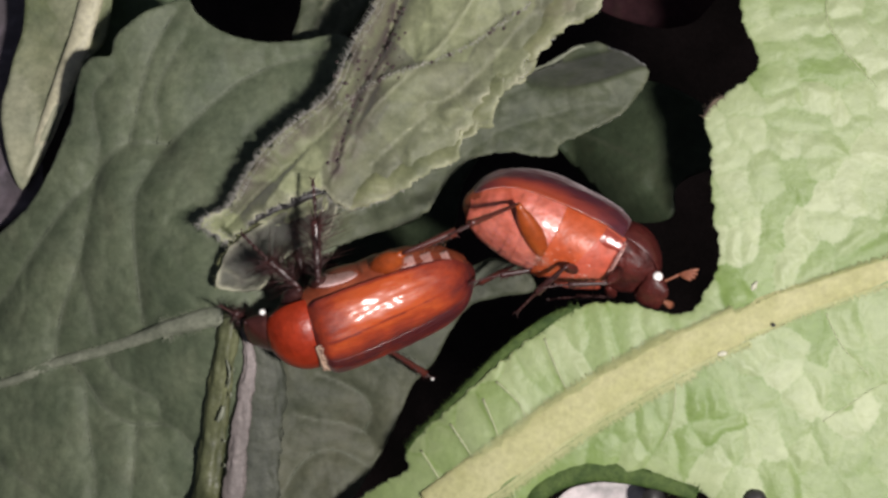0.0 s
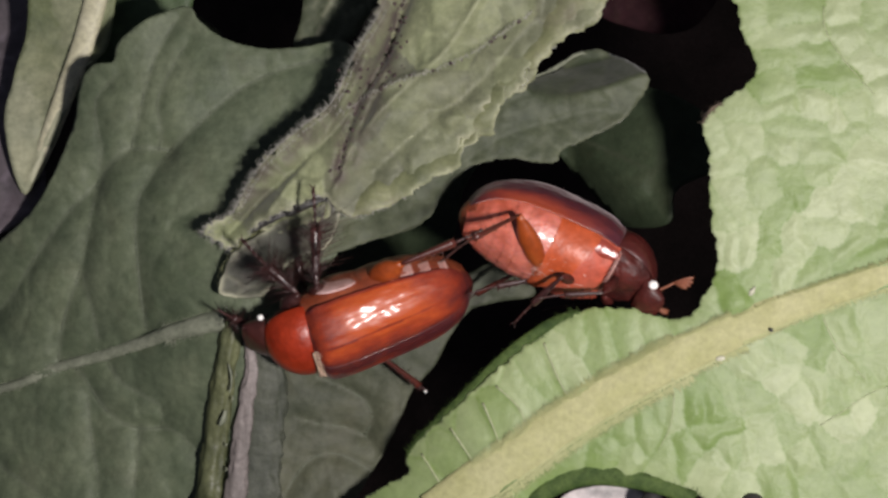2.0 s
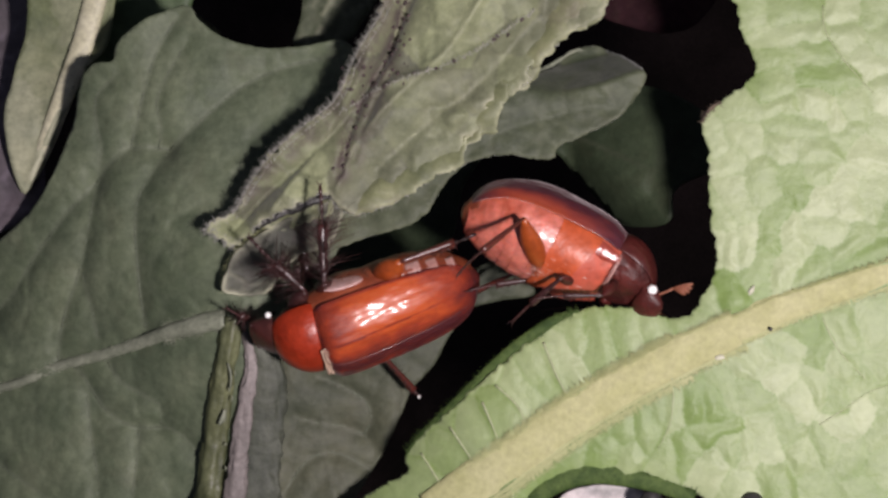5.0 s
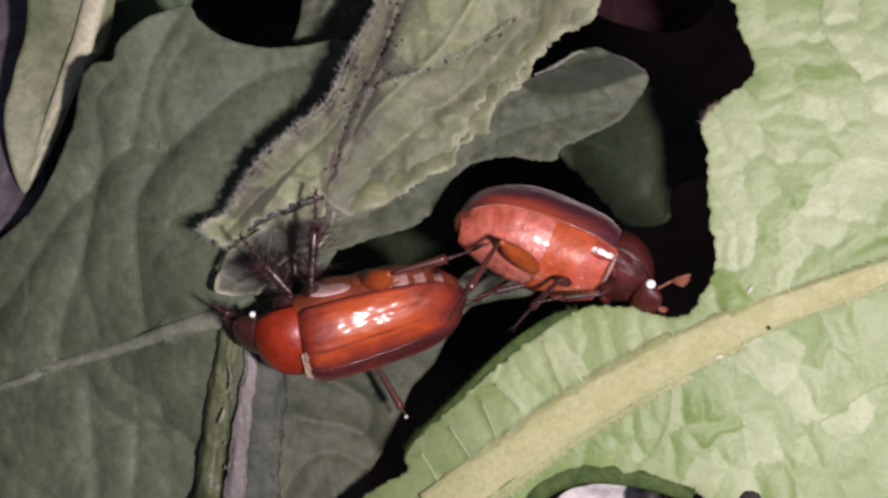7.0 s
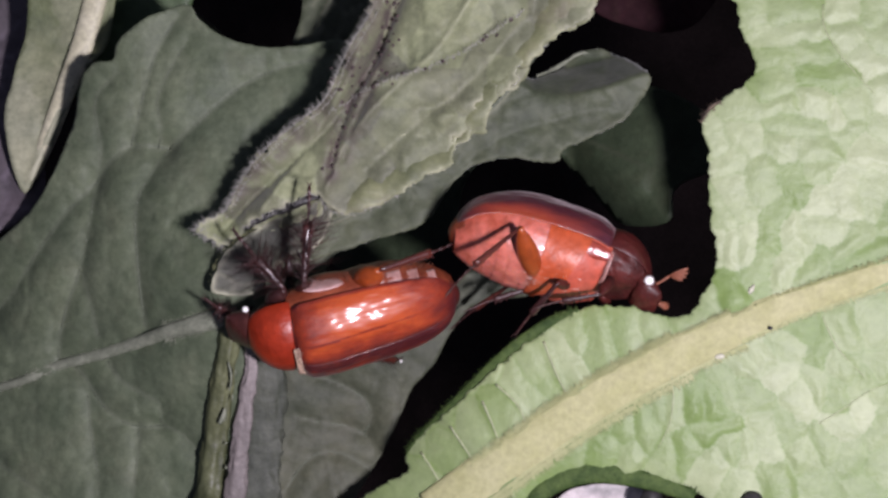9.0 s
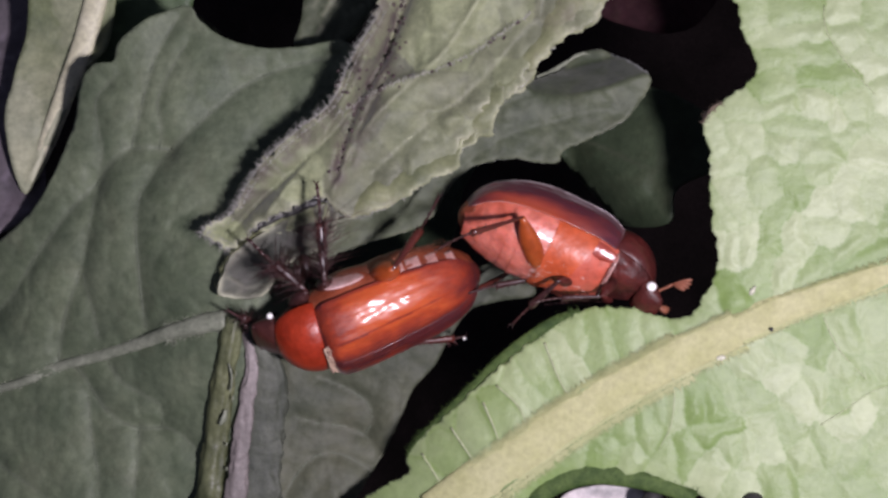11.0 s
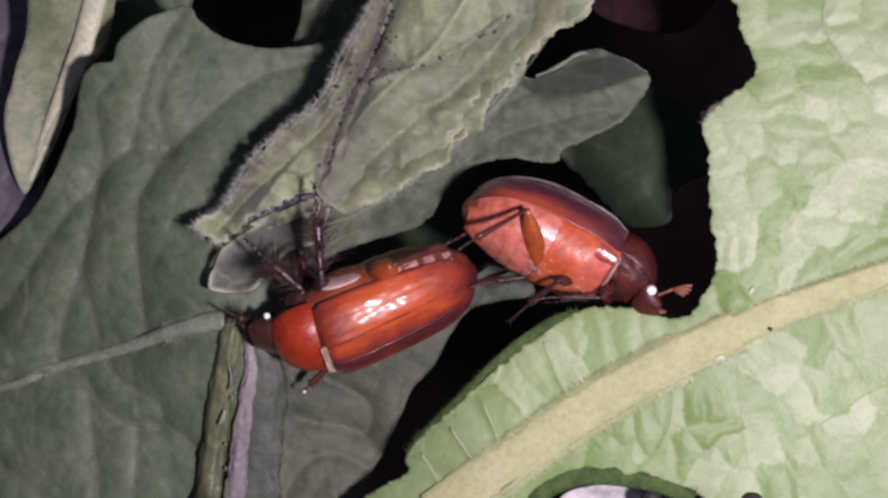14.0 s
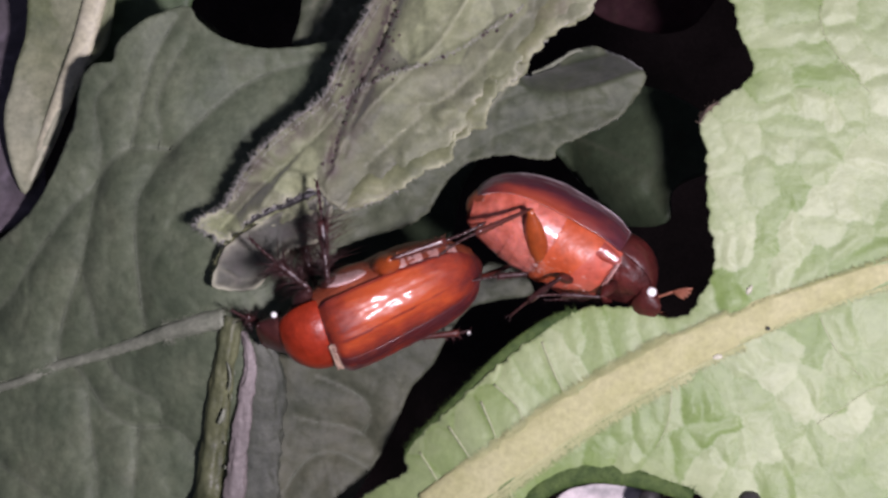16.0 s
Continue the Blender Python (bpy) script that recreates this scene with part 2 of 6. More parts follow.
def thing(name, at, label, category, group="", kind=""):
    ob = new(name)
    ob.empty_display_size = 0.002
    ob.location = Vector(at) * MM + Vector((0, 0, REF))
    return tagged(ob, label, category, group, kind)


def mesh_of(name, verts, faces, base=(0, 0, 0)):
    me = bpy.data.meshes.new(name)
    v = (np.asarray(verts, float) - np.asarray(base, float)) * MM
    me.from_pydata(v.tolist(), [], [tuple(int(i) for i in f) for f in faces])
    return me


def spline(points, step, closed=False):
    """Catmull-Rom curve through the points, sampled at about that step."""
    p = np.asarray(points, float)
    n = len(p)
    out = []
    for i in range(n if closed else n - 1):
        if closed:
            a, b, c, d = p[(i - 1) % n], p[i], p[(i + 1) % n], p[(i + 2) % n]
        else:
            a, b, c, d = p[max(i - 1, 0)], p[i], p[i + 1], p[min(i + 2, n - 1)]
        k = max(2, int(np.linalg.norm(c - b) / step))
        for s in np.arange(k) / k:
            out.append(0.5 * (2 * b + (c - a) * s + (2 * a - 5 * b + 4 * c - d) * s ** 2 + (3 * b - a - 3 * c + d) * s ** 3))
    if not closed:
        out.append(p[-1])
    return np.array(out)


def tube_data(points, radii, n=10, step=0.3, flat=1.0, ribs=0, rib=0.0, up=(0, 0, 1), rough=0.0):
    p = spline(points, step)
    k = len(p)
    r = np.interp(np.linspace(0, 1, k), np.linspace(0, 1, len(radii)), radii)
    t = np.gradient(p, axis=0)
    t /= np.linalg.norm(t, axis=1)[:, None]
    side = np.cross(t, np.array(up, float))
    side /= np.maximum(np.linalg.norm(side, axis=1)[:, None], 1e-6)
    nor = np.cross(side, t)
    verts, faces = [], []
    for i in range(k):
        for j in range(n):
            a = 2 * math.pi * j / n
            q = r[i] * (1 + rib * math.cos(ribs * a))
            if rough:
                q += rough * (noise.noise((p[i][0] * 1.3, p[i][1] * 1.3, a * 1.1)) + 0.6 * noise.noise((p[i][0] * 4.0, p[i][1] * 4.0, a * 2.5)))
            verts.append(p[i] + side[i] * math.cos(a) * q + nor[i] * math.sin(a) * q * flat)
    for i in range(k - 1):
        for j in range(n):
            a, b = i * n + j, i * n + (j + 1) % n
            faces.append((a, b, b + n, a + n))
    faces += [tuple(range(n))[::-1], tuple(range((k - 1) * n, k * n))]
    return verts, faces


def tube(name, points, radii, material, parent, base, label="", **kw):
    return part(name, mesh_of(name, *tube_data(points, radii, **kw), base), material, parent, label)


def inside(poly, q):
    x, y = q[:, 0], q[:, 1]
    res = np.zeros(len(q), bool)
    j = len(poly) - 1
    for i in range(len(poly)):
        xi, yi = poly[i]
        xj, yj = poly[j]
        if yi != yj:
            res ^= ((yi > y) != (yj > y)) & (x < (xj - xi) * (y - yi) / (yj - yi) + xi)
        j = i
    return res


def line_dist(q, line):
    """Distance of the points q from a polyline, and how far along it (0 to 1) the nearest place lies."""
    best, where = np.full(len(q), 1e9), np.zeros(len(q))
    for i in range(len(line) - 1):
        a, d = line[i], line[i + 1] - line[i]
        s = np.clip(((q - a) @ d) / max(d @ d, 1e-9), 0, 1)
        r = np.linalg.norm(q - a - s[:, None] * d, axis=1)
        m = r < best
        best[m], where[m] = r[m], (i + s[m]) / (len(line) - 1)
    return best, where


def cell_net(q, pitch, rs, turn=0.0, ratio=1.0):
    """Irregular net: distance from the nearest seam, the cell, and the offset from its middle."""
    q = q + np.stack([sway(q, 2.6 * pitch, 0.38 * pitch, turn + 1.0), sway(q, 2.2 * pitch, 0.38 * pitch, turn + 4.0)], 1)
    c, s = math.cos(turn), math.sin(turn)
    r = np.stack([(q[:, 0] * c + q[:, 1] * s) / ratio, -q[:, 0] * s + q[:, 1] * c], 1)
    lo, hi = r.min(0) - pitch, r.max(0) + pitch
    gx, gy = np.meshgrid(np.arange(lo[0], hi[0], pitch), np.arange(lo[1], hi[1], pitch))
    seeds = np.stack([gx.ravel(), gy.ravel()], 1)
    seeds += rs.uniform(-0.45, 0.45, seeds.shape) * pitch
    gap, cell, off = np.zeros(len(r)), np.zeros(len(r), int), np.zeros((len(r), 2))
    for i in range(0, len(r), 2000):
        b = r[i:i + 2000]
        d = np.linalg.norm(b[:, None] - seeds[None], axis=2)
        o = np.argpartition(d, 2, axis=1)[:, :2]
        dd = np.take_along_axis(d, o, 1)
        f = dd.argmin(1)
        k = np.arange(len(b))
        n1, n2 = o[k, f], o[k, 1 - f]
        gap[i:i + 2000] = (dd[k, 1 - f] ** 2 - dd[k, f] ** 2) / (2 * np.linalg.norm(seeds[n1] - seeds[n2], axis=1))
        cell[i:i + 2000], off[i:i + 2000] = n1, b - seeds[n1]
    return gap, cell, off, len(seeds)


def cell_patches(q, cells, turn):
    """Net of given patches (two ends and a tone each): distance from the nearest seam, the patch, and the offset from its middle."""
    q = q + np.stack([sway(q, 1.6, 0.12, turn + 1.0) + sway(q, 0.5, 0.03, turn), sway(q, 1.4, 0.12, turn + 4.0) + sway(q, 0.45, 0.03, turn + 2.0)], 1)
    c = np.array(cells, float)
    seeds = np.vstack([c[:, :2] * (1 - k) + c[:, 2:4] * k for k in (0.0, 0.33, 0.67, 1.0)])
    ids = np.tile(np.arange(len(c)), 4)
    gap, cell, off = np.zeros(len(q)), np.zeros(len(q), int), np.zeros((len(q), 2))
    for i in range(0, len(q), 2000):
        b = q[i:i + 2000]
        d = np.linalg.norm(b[:, None] - seeds[None], axis=2)
        k = np.arange(len(b))
        n1 = d.argmin(1)
        d1 = d[k, n1]
        other = np.where(ids[None] == ids[n1][:, None], 1e9, d)
        n2 = other.argmin(1)
        gap[i:i + 2000] = (other[k, n2] ** 2 - d1 ** 2) / (2 * np.linalg.norm(seeds[n1] - seeds[n2], axis=1))
        cell[i:i + 2000] = ids[n1]
        off[i:i + 2000] = b - 0.5 * (c[ids[n1], :2] + c[ids[n1], 2:4])
    return gap, cell, off, c[:, 4]


def sway(q, pitch, amp, phase):
    """Gentle uneven waves."""
    out = np.zeros(len(q))
    for k, (ax, ay) in enumerate(((1, 0.3), (-0.4, 1), (0.7, -0.8))):
        out += np.sin((q[:, 0] * ax + q[:, 1] * ay) * 2 * math.pi / pitch / (1 + 0.37 * k) + phase * (k + 1.3))
    return out * amp / 3


def rough_edge(outline, step, teeth, pitch, jag, rs):
    """A smooth closed outline with fine teeth and nibbles."""
    p = spline(outline, step, True)
    t = np.roll(p, -1, 0) - np.roll(p, 1, 0)
    t /= np.maximum(np.linalg.norm(t, axis=1)[:, None], 1e-6)
    nor = np.stack([t[:, 1], -t[:, 0]], 1)
    s = np.arange(len(p)) * step
    saw = (s / pitch + 0.35 * np.sin(s * 0.9)) % 1.0
    w = rs.normal(0, 1, len(p))
    w = (w + np.roll(w, 1) + np.roll(w, -1)) / 3
    return p + nor * (teeth * (saw - 0.5) + jag * w)[:, None]


def blade(parent, base, outline, height, material, spacing=0.2, teeth=0.0, pitch=0.6, jag=0.02, net=None, puff=0.1, tilt=0.0, veins=(), folds=(),
          waves=(8.0, 0.2), rim=0.0, thick=0.12, seed=1, net_vein=0.5, name="blade", label="", turn=0.0, ratio=1.0, fine_net=0.0, groove=1, soft_net=0.22, edge_pale=0.0, vein_tone=1.0, calm=None, ribs=(), rib_mat=None, stains=(), crumple=None, seam_tone=0.5, cells=None):
    """A leaf blade: an outline filled with small faces, lifted by height(x, y), by its veins, folds and the pillows of its net."""
    rs = np.random.RandomState(seed)
    edge = rough_edge(outline, spacing, teeth, pitch, jag, rs)
    lo, hi = edge.min(0), edge.max(0)
    gx, gy = np.meshgrid(np.arange(lo[0], hi[0], spacing), np.arange(lo[1], hi[1], spacing * 0.87))
    gx[1::2] += spacing / 2
    q = np.stack([gx.ravel(), gy.ravel()], 1) + rs.uniform(-0.12, 0.12, (gx.size, 2)) * spacing
    q = q[inside(edge, q)]
    closed = np.vstack([edge, edge[:1]])
    q = q[line_dist(q, closed)[0] > spacing * 0.55]
    n = len(edge)
    co = [Vector(p) for p in np.vstack([edge, q])]
    out = geometry.delaunay_2d_cdt(co, [(i, (i + 1) % n) for i in range(n)], [], 1, 1e-5)
    v = np.array([tuple(p) for p in out[0]])
    z = height(v[:, 0], v[:, 1]) + sway(v, waves[0], waves[1], seed)
    if crumple:
        z += sway(v, crumple[0], crumple[1], seed + 2.0) + sway(v[:, ::-1], crumple[0] * 0.6, crumple[1] * 0.6, seed + 5.0)
    vein, tone, worn = np.zeros(len(v)), np.full(len(v), 0.5), np.zeros(len(v))
    dist_edge = line_dist(v, closed)[0]
    if net:
        gap, cell, off, m = cell_net(v, net, rs, turn, ratio)
        w = soft_net * net
        lift = (1 - np.exp(-(gap / w) ** 1.35)) * rs.uniform(0.55, 1.35, m)[cell]
        tx, ty = rs.normal(0, tilt, m), rs.normal(0, tilt, m)
        if calm is not None:
            lift = lift * (1 - np.exp(-(line_dist(v, spline(calm, 0.6))[0] / 1.1) ** 2))
        z += groove * puff * lift + lift * (tx[cell] * off[:, 0] + ty[cell] * off[:, 1])
        vein = np.maximum(vein, net_vein * np.exp(-(gap / 0.09) ** 2))
        firm = np.clip(lift * 1.6, 0, 1)
        tone = rs.uniform(0, 1, m)[cell] * firm + seam_tone * (1 - firm)
        if fine_net:
            gap2, cell2, _, m2 = cell_net(v, net * 0.34, rs, turn + 0.6)
            z += groove * fine_net * (1 - np.exp(-(gap2 / (0.05 * net)) ** 2))
            tone = 0.7 * tone + 0.3 * rs.uniform(0, 1, m2)[cell2]
    if cells:
        gap, cell, off, shade = cell_patches(v, cells, turn)
        m = len(shade)
        lift = (1 - np.exp(-(gap / 0.34) ** 1.5)) * rs.uniform(0.5, 1.4, m)[cell]
        tx, ty = rs.normal(0.02, tilt, m), rs.normal(-0.02, tilt, m)
        if calm is not None:
            lift = lift * (1 - np.exp(-(line_dist(v, spline(calm, 0.6))[0] / 0.95) ** 4))
        z += puff * lift + np.minimum(lift, 1) * np.clip(tx[cell] * off[:, 0] + ty[cell] * off[:, 1], -0.3, 0.3)
        firm = 1 - np.exp(-(gap / 0.06) ** 2)
        drift = rs.normal(0, 0.1, m)[cell] * off[:, 0] + rs.normal(0, 0.1, m)[cell] * off[:, 1]
        tone = shade[cell] + np.clip(drift, -0.12, 0.12) - seam_tone * (1 - firm)
        gap2, cell2, _, m2 = cell_net(v, 0.62, rs, turn + 0.6)
        z += fine_net * (1 - np.exp(-(gap2 / 0.08) ** 2))
        tone = tone + 0.12 * (rs.uniform(0, 1, m2)[cell2] - 0.5)
    for line, width, lift in veins:
        d, s = line_dist(v, spline(line, 0.6))
        w = width * (1.1 - 0.6 * s)
        g = np.exp(-(d / w) ** 2)
        z += lift * g
        vein = np.maximum(vein, vein_tone * np.exp(-(d / (0.7 * w)) ** 4))
    for line, width, lift in folds:
        d, s = line_dist(v, spline(line, 0.6))
        z += lift * np.exp(-np.abs(d) / width)
    for line, width, amount in stains:
        d, s = line_dist(v, spline(line, 0.6))
        worn = np.maximum(worn, amount * np.exp(-(d / width) ** 2))
    if edge_pale:
        vein = np.maximum(vein, edge_pale * np.exp(-(dist_edge / 0.13) ** 2) * (0.6 + 0.4 * np.sin(v[:, 0] * 3.1 + v[:, 1] * 2.3)))
    if rim:
        z -= rim * np.exp(-(dist_edge / 0.5))
    for line, r in ribs:
        p = spline(line, 0.5)
        zs = np.array([z[np.argmin(((v - k) ** 2).sum(1))] for k in p])
        if len(zs) > 4:
            zs = np.convolve(np.pad(zs, 1, mode="edge"), (0.25, 0.5, 0.25), mode="valid")
        tube("side_vein", np.column_stack([p, zs + r * 0.35]), [r, r * 0.9, r * 0.75, r * 0.5], rib_mat, parent, base, n=8, flat=0.6, step=0.25)
    me = mesh_of(name, np.column_stack([v, z]), out[2], base)
    for key, val in (("vein", vein), ("cell", tone), ("stain", worn)):
        a = me.attributes.new(key, "FLOAT", "POINT")
        a.data.foreach_set("value", np.clip(val, 0, 1).astype(np.float32))
    ob = part(name, me, material, parent, label)
    sol = ob.modifiers.new("thickness", "SOLIDIFY")
    sol.thickness, sol.offset = thick * MM, 0 if thick < 0.05 else -1
    if me.polygons and me.polygons[0].normal.z < 0:
        me.flip_normals()
    return ob


def top_of(ob, base):
    """The height of a built blade at a place in plan."""
    co = np.zeros(len(ob.data.vertices) * 3)
    ob.data.vertices.foreach_get("co", co)
    co = co.reshape(-1, 3) / MM + np.array(base)
    return lambda x, y: co[np.argmin((co[:, 0] - x) ** 2 + (co[:, 1] - y) ** 2), 2]


def plane(h0, ax=0.0, ay=0.0):
    return lambda x, y: h0 + ax * x + ay * y


def on(height, line, lift=0.0):
    """A line in plan laid on a surface."""
    return [(x, y, float(height(x, y)) + lift) for x, y in line]


def hairs(parent, base, line, height, length, gap, seed, material=M_HAIR, spread=0.6, both=False, side=1.0, start=0.0, rise=(-0.2, 0.7), name="hair_fringe"):
    """Fine hairs standing out along an edge, joined."""
    rs = np.random.RandomState(seed)
    p = spline(line, gap)
    t = np.gradient(p, axis=0)
    t /= np.maximum(np.linalg.norm(t, axis=1)[:, None], 1e-6)
    verts, faces = [], []
    for i in range(len(p)):
        for _ in range(2 if both else 1):
            o = p[i] + rs.uniform(-0.5, 0.5) * gap * t[i]
            nrm = np.array([t[i][1], -t[i][0]]) * (side if not both else rs.choice([-1, 1]))
            o = o + nrm * start
            d2 = nrm + t[i] * rs.normal(0, spread)
            d = np.array([d2[0], d2[1], rs.uniform(*rise)])
            d /= np.linalg.norm(d)
            ln = length * rs.uniform(0.4, 1.2)
            a = np.array([o[0], o[1], float(height(o[0], o[1]))])
            s = np.cross(d, (0.3, 0.2, 1.0))
            s /= np.linalg.norm(s)
            u = np.cross(s, d)
            r = 0.022
            k = len(verts)
            verts += [a + s * r, a - s * 0.5 * r + u * 0.87 * r, a - s * 0.5 * r - u * 0.87 * r, a + d * ln]
            faces += [(k, k + 1, k + 3), (k + 1, k + 2, k + 3), (k + 2, k, k + 3)]
    ob = part(name, mesh_of(name, verts, faces, base), material, parent, smooth=False)
    return tagged(ob, kind="stuff")


def raise_leaf(leaf, dz, base=(0, 0, 0)):
    """Lifts a leaf (or lowers it), shrinking (or growing) it in step."""
    b = Vector(base) * MM
    m = Matrix.Translation(Vector((0, 0, dz * MM)) - b) @ Matrix.Scale(1 - dz / 73.15, 4) @ Matrix.Translation(b)
    for ob in leaf.children:
        ob.data.transform(m)


# ---- soil ----
def ground():
    n, half = 60, 1.0
    a = np.sign(np.linspace(-1, 1, n)) * np.abs(np.linspace(-1, 1, n)) ** 2.2 * half
    gx, gy = np.meshgrid(a, a)
    q = np.stack([gx.ravel(), gy.ravel()], 1)
    z = sway(q * 1000, 90.0, 0.006, 2.0) + sway(q * 1000, 23.0, 0.003, 4.0) - 0.006
    far = 300.0
    v = np.column_stack([q, z])
    k = np.abs(v[:, :2]).max(1) > half * 0.999
    v[k, :2] *= far
    faces = [(j * n + i, j * n + i + 1, (j + 1) * n + i + 1, (j + 1) * n + i) for j in range(n - 1) for i in range(n - 1)]
    me = bpy.data.meshes.new("ground")
    me.from_pydata(v.tolist(), [], faces)
    me.materials.append(M_SOIL)
    me.shade_smooth()
    tagged(new("ground", me), "bare dark garden soil below the plants at night", "soil", kind="structure")


ground()


def swell(x, y):
    """How far the big dark leaf bulges up round the foot of its midrib."""
    return 2.0 * np.exp(-((x + 9.8) ** 2 + (y + 2.6) ** 2) / 26.0)


# ---- the stems that carry the leaves ----
def stems():
    st = thing("plant_stem", (0, 0, 0), "grooved green plant stem with a pale mauve ridge", "plant stem")
    b = (0, 0, 0)
    way = [(-9.87, -3.18, -4.50), (-10.23, -5.30, -4.40), (-10.59, -7.94, -4.30), (-10.95, -10.85, -4.25), (-11.44, -14.24, -4.00), (-14.04, -22.51, -13.50)] + [(-12.5, -26, -45), (-13, -28, -119.5)]
    tube("stalk", way, [0.5, 0.75, 0.9, 1.0, 1.15, 1.4, 2.0, 2.4], M_STEM, st, b, n=36, ribs=7, rib=0.05, flat=0.8, rough=0.10, step=0.15)
    ridge = [(-9.38, -3.84, -4.40), (-9.04, -5.29, -4.20), (-9.28, -7.38, -4.00), (-9.53, -9.48, -3.90), (-9.80, -12.11, -3.90), (-10.26, -14.96, -5.00)]
    tube("ridge", ridge, [0.15, 0.3, 0.4, 0.44, 0.46, 0.36], M_STEM_MAUVE, st, b, "pale mauve ridge", n=28, ribs=5, rib=0.06, flat=0.5, rough=0.14, step=0.1)
    wing = [(-8.82, -4.25, -4.60), (-8.33, -5.83, -4.45), (-8.59, -7.95, -4.40), (-8.85, -10.06, -4.35), (-9.01, -12.19, -4.40), (-9.58, -15.42, -6.00)]
    tube("wing", wing, [0.5, 0.95, 1.15, 1.25, 1.3, 1.1], M_STEM_SHADE, st, b, "dark grey-green side of the stem", n=36, flat=0.3, ribs=9, rib=0.05, rough=0.2, step=0.12)
    # pale streaks added in place of glints along the stem
    glint = [(-10.04, -5.26, -3.75), (-9.87, -5.90, -3.62), (-9.97, -6.56, -3.60)]
    tube("scar", glint, [0.03, 0.07, 0.03], M_RIB_DARK, st, b, "pale streak put in for a glint", n=8, step=0.08, rough=0.05)
    tube("scar", [(-10.15, -7.40, -3.60), (-10.27, -7.81, -3.50), (-10.43, -8.07, -3.50)], [0.04, 0.12, 0.05], M_RIB_DARK, st, b, "pale streak put in for a glint", n=8, step=0.08, rough=0.07)
    rs = np.random.RandomState(3)
    for k in range(5):
        y = -5.6 - 1.1 * k
        x = -9.65 + 0.11 * (y + 5.0) + rs.uniform(-0.35, 0.3)
        z, l = -3.66 + 0.02 * k, rs.uniform(0.15, 0.4)
        tube("scar", [(x, y, z), (x + 0.03, y - 0.5 * l, z + 0.04), (x - 0.04, y - l, z)], [0.015, rs.uniform(0.03, 0.06), 0.015], M_RIB_DARK, st, b, "pale streak put in for a glint", n=6, step=0.1, rough=0.04)
    for ob in st.children:
        for v in ob.data.vertices:
            d = float(swell(v.co.x / MM, v.co.y / MM))
            v.co = Vector((v.co.x * (1 - d / 77), v.co.y * (1 - d / 77), v.co.z + d * MM))
    st2 = thing("plant_stem", (0, 0, 0), "slender green plant stem at the edge of the leaves", "plant stem")
    tube("stalk", [(-22, 14, -18), (-25, 19, -30), (-27, 23, -60), (-27, 24, -119.5)], [0.7, 0.9, 1.2, 1.6], M_STEM, st2, b, n=14, ribs=5, rib=0.07)
    st3 = thing("plant_stem", (0, 0, 0), "upright green plant stem behind the chewed leaf", "plant stem")
    tube("stalk", [(4.5, 15.5, -3.5), (7, 20, -12), (8, 24, -40), (8, 25, -119.5)], [0.5, 0.9, 1.3, 1.7], M_STEM, st3, b, n=14, ribs=5, rib=0.07)


stems()


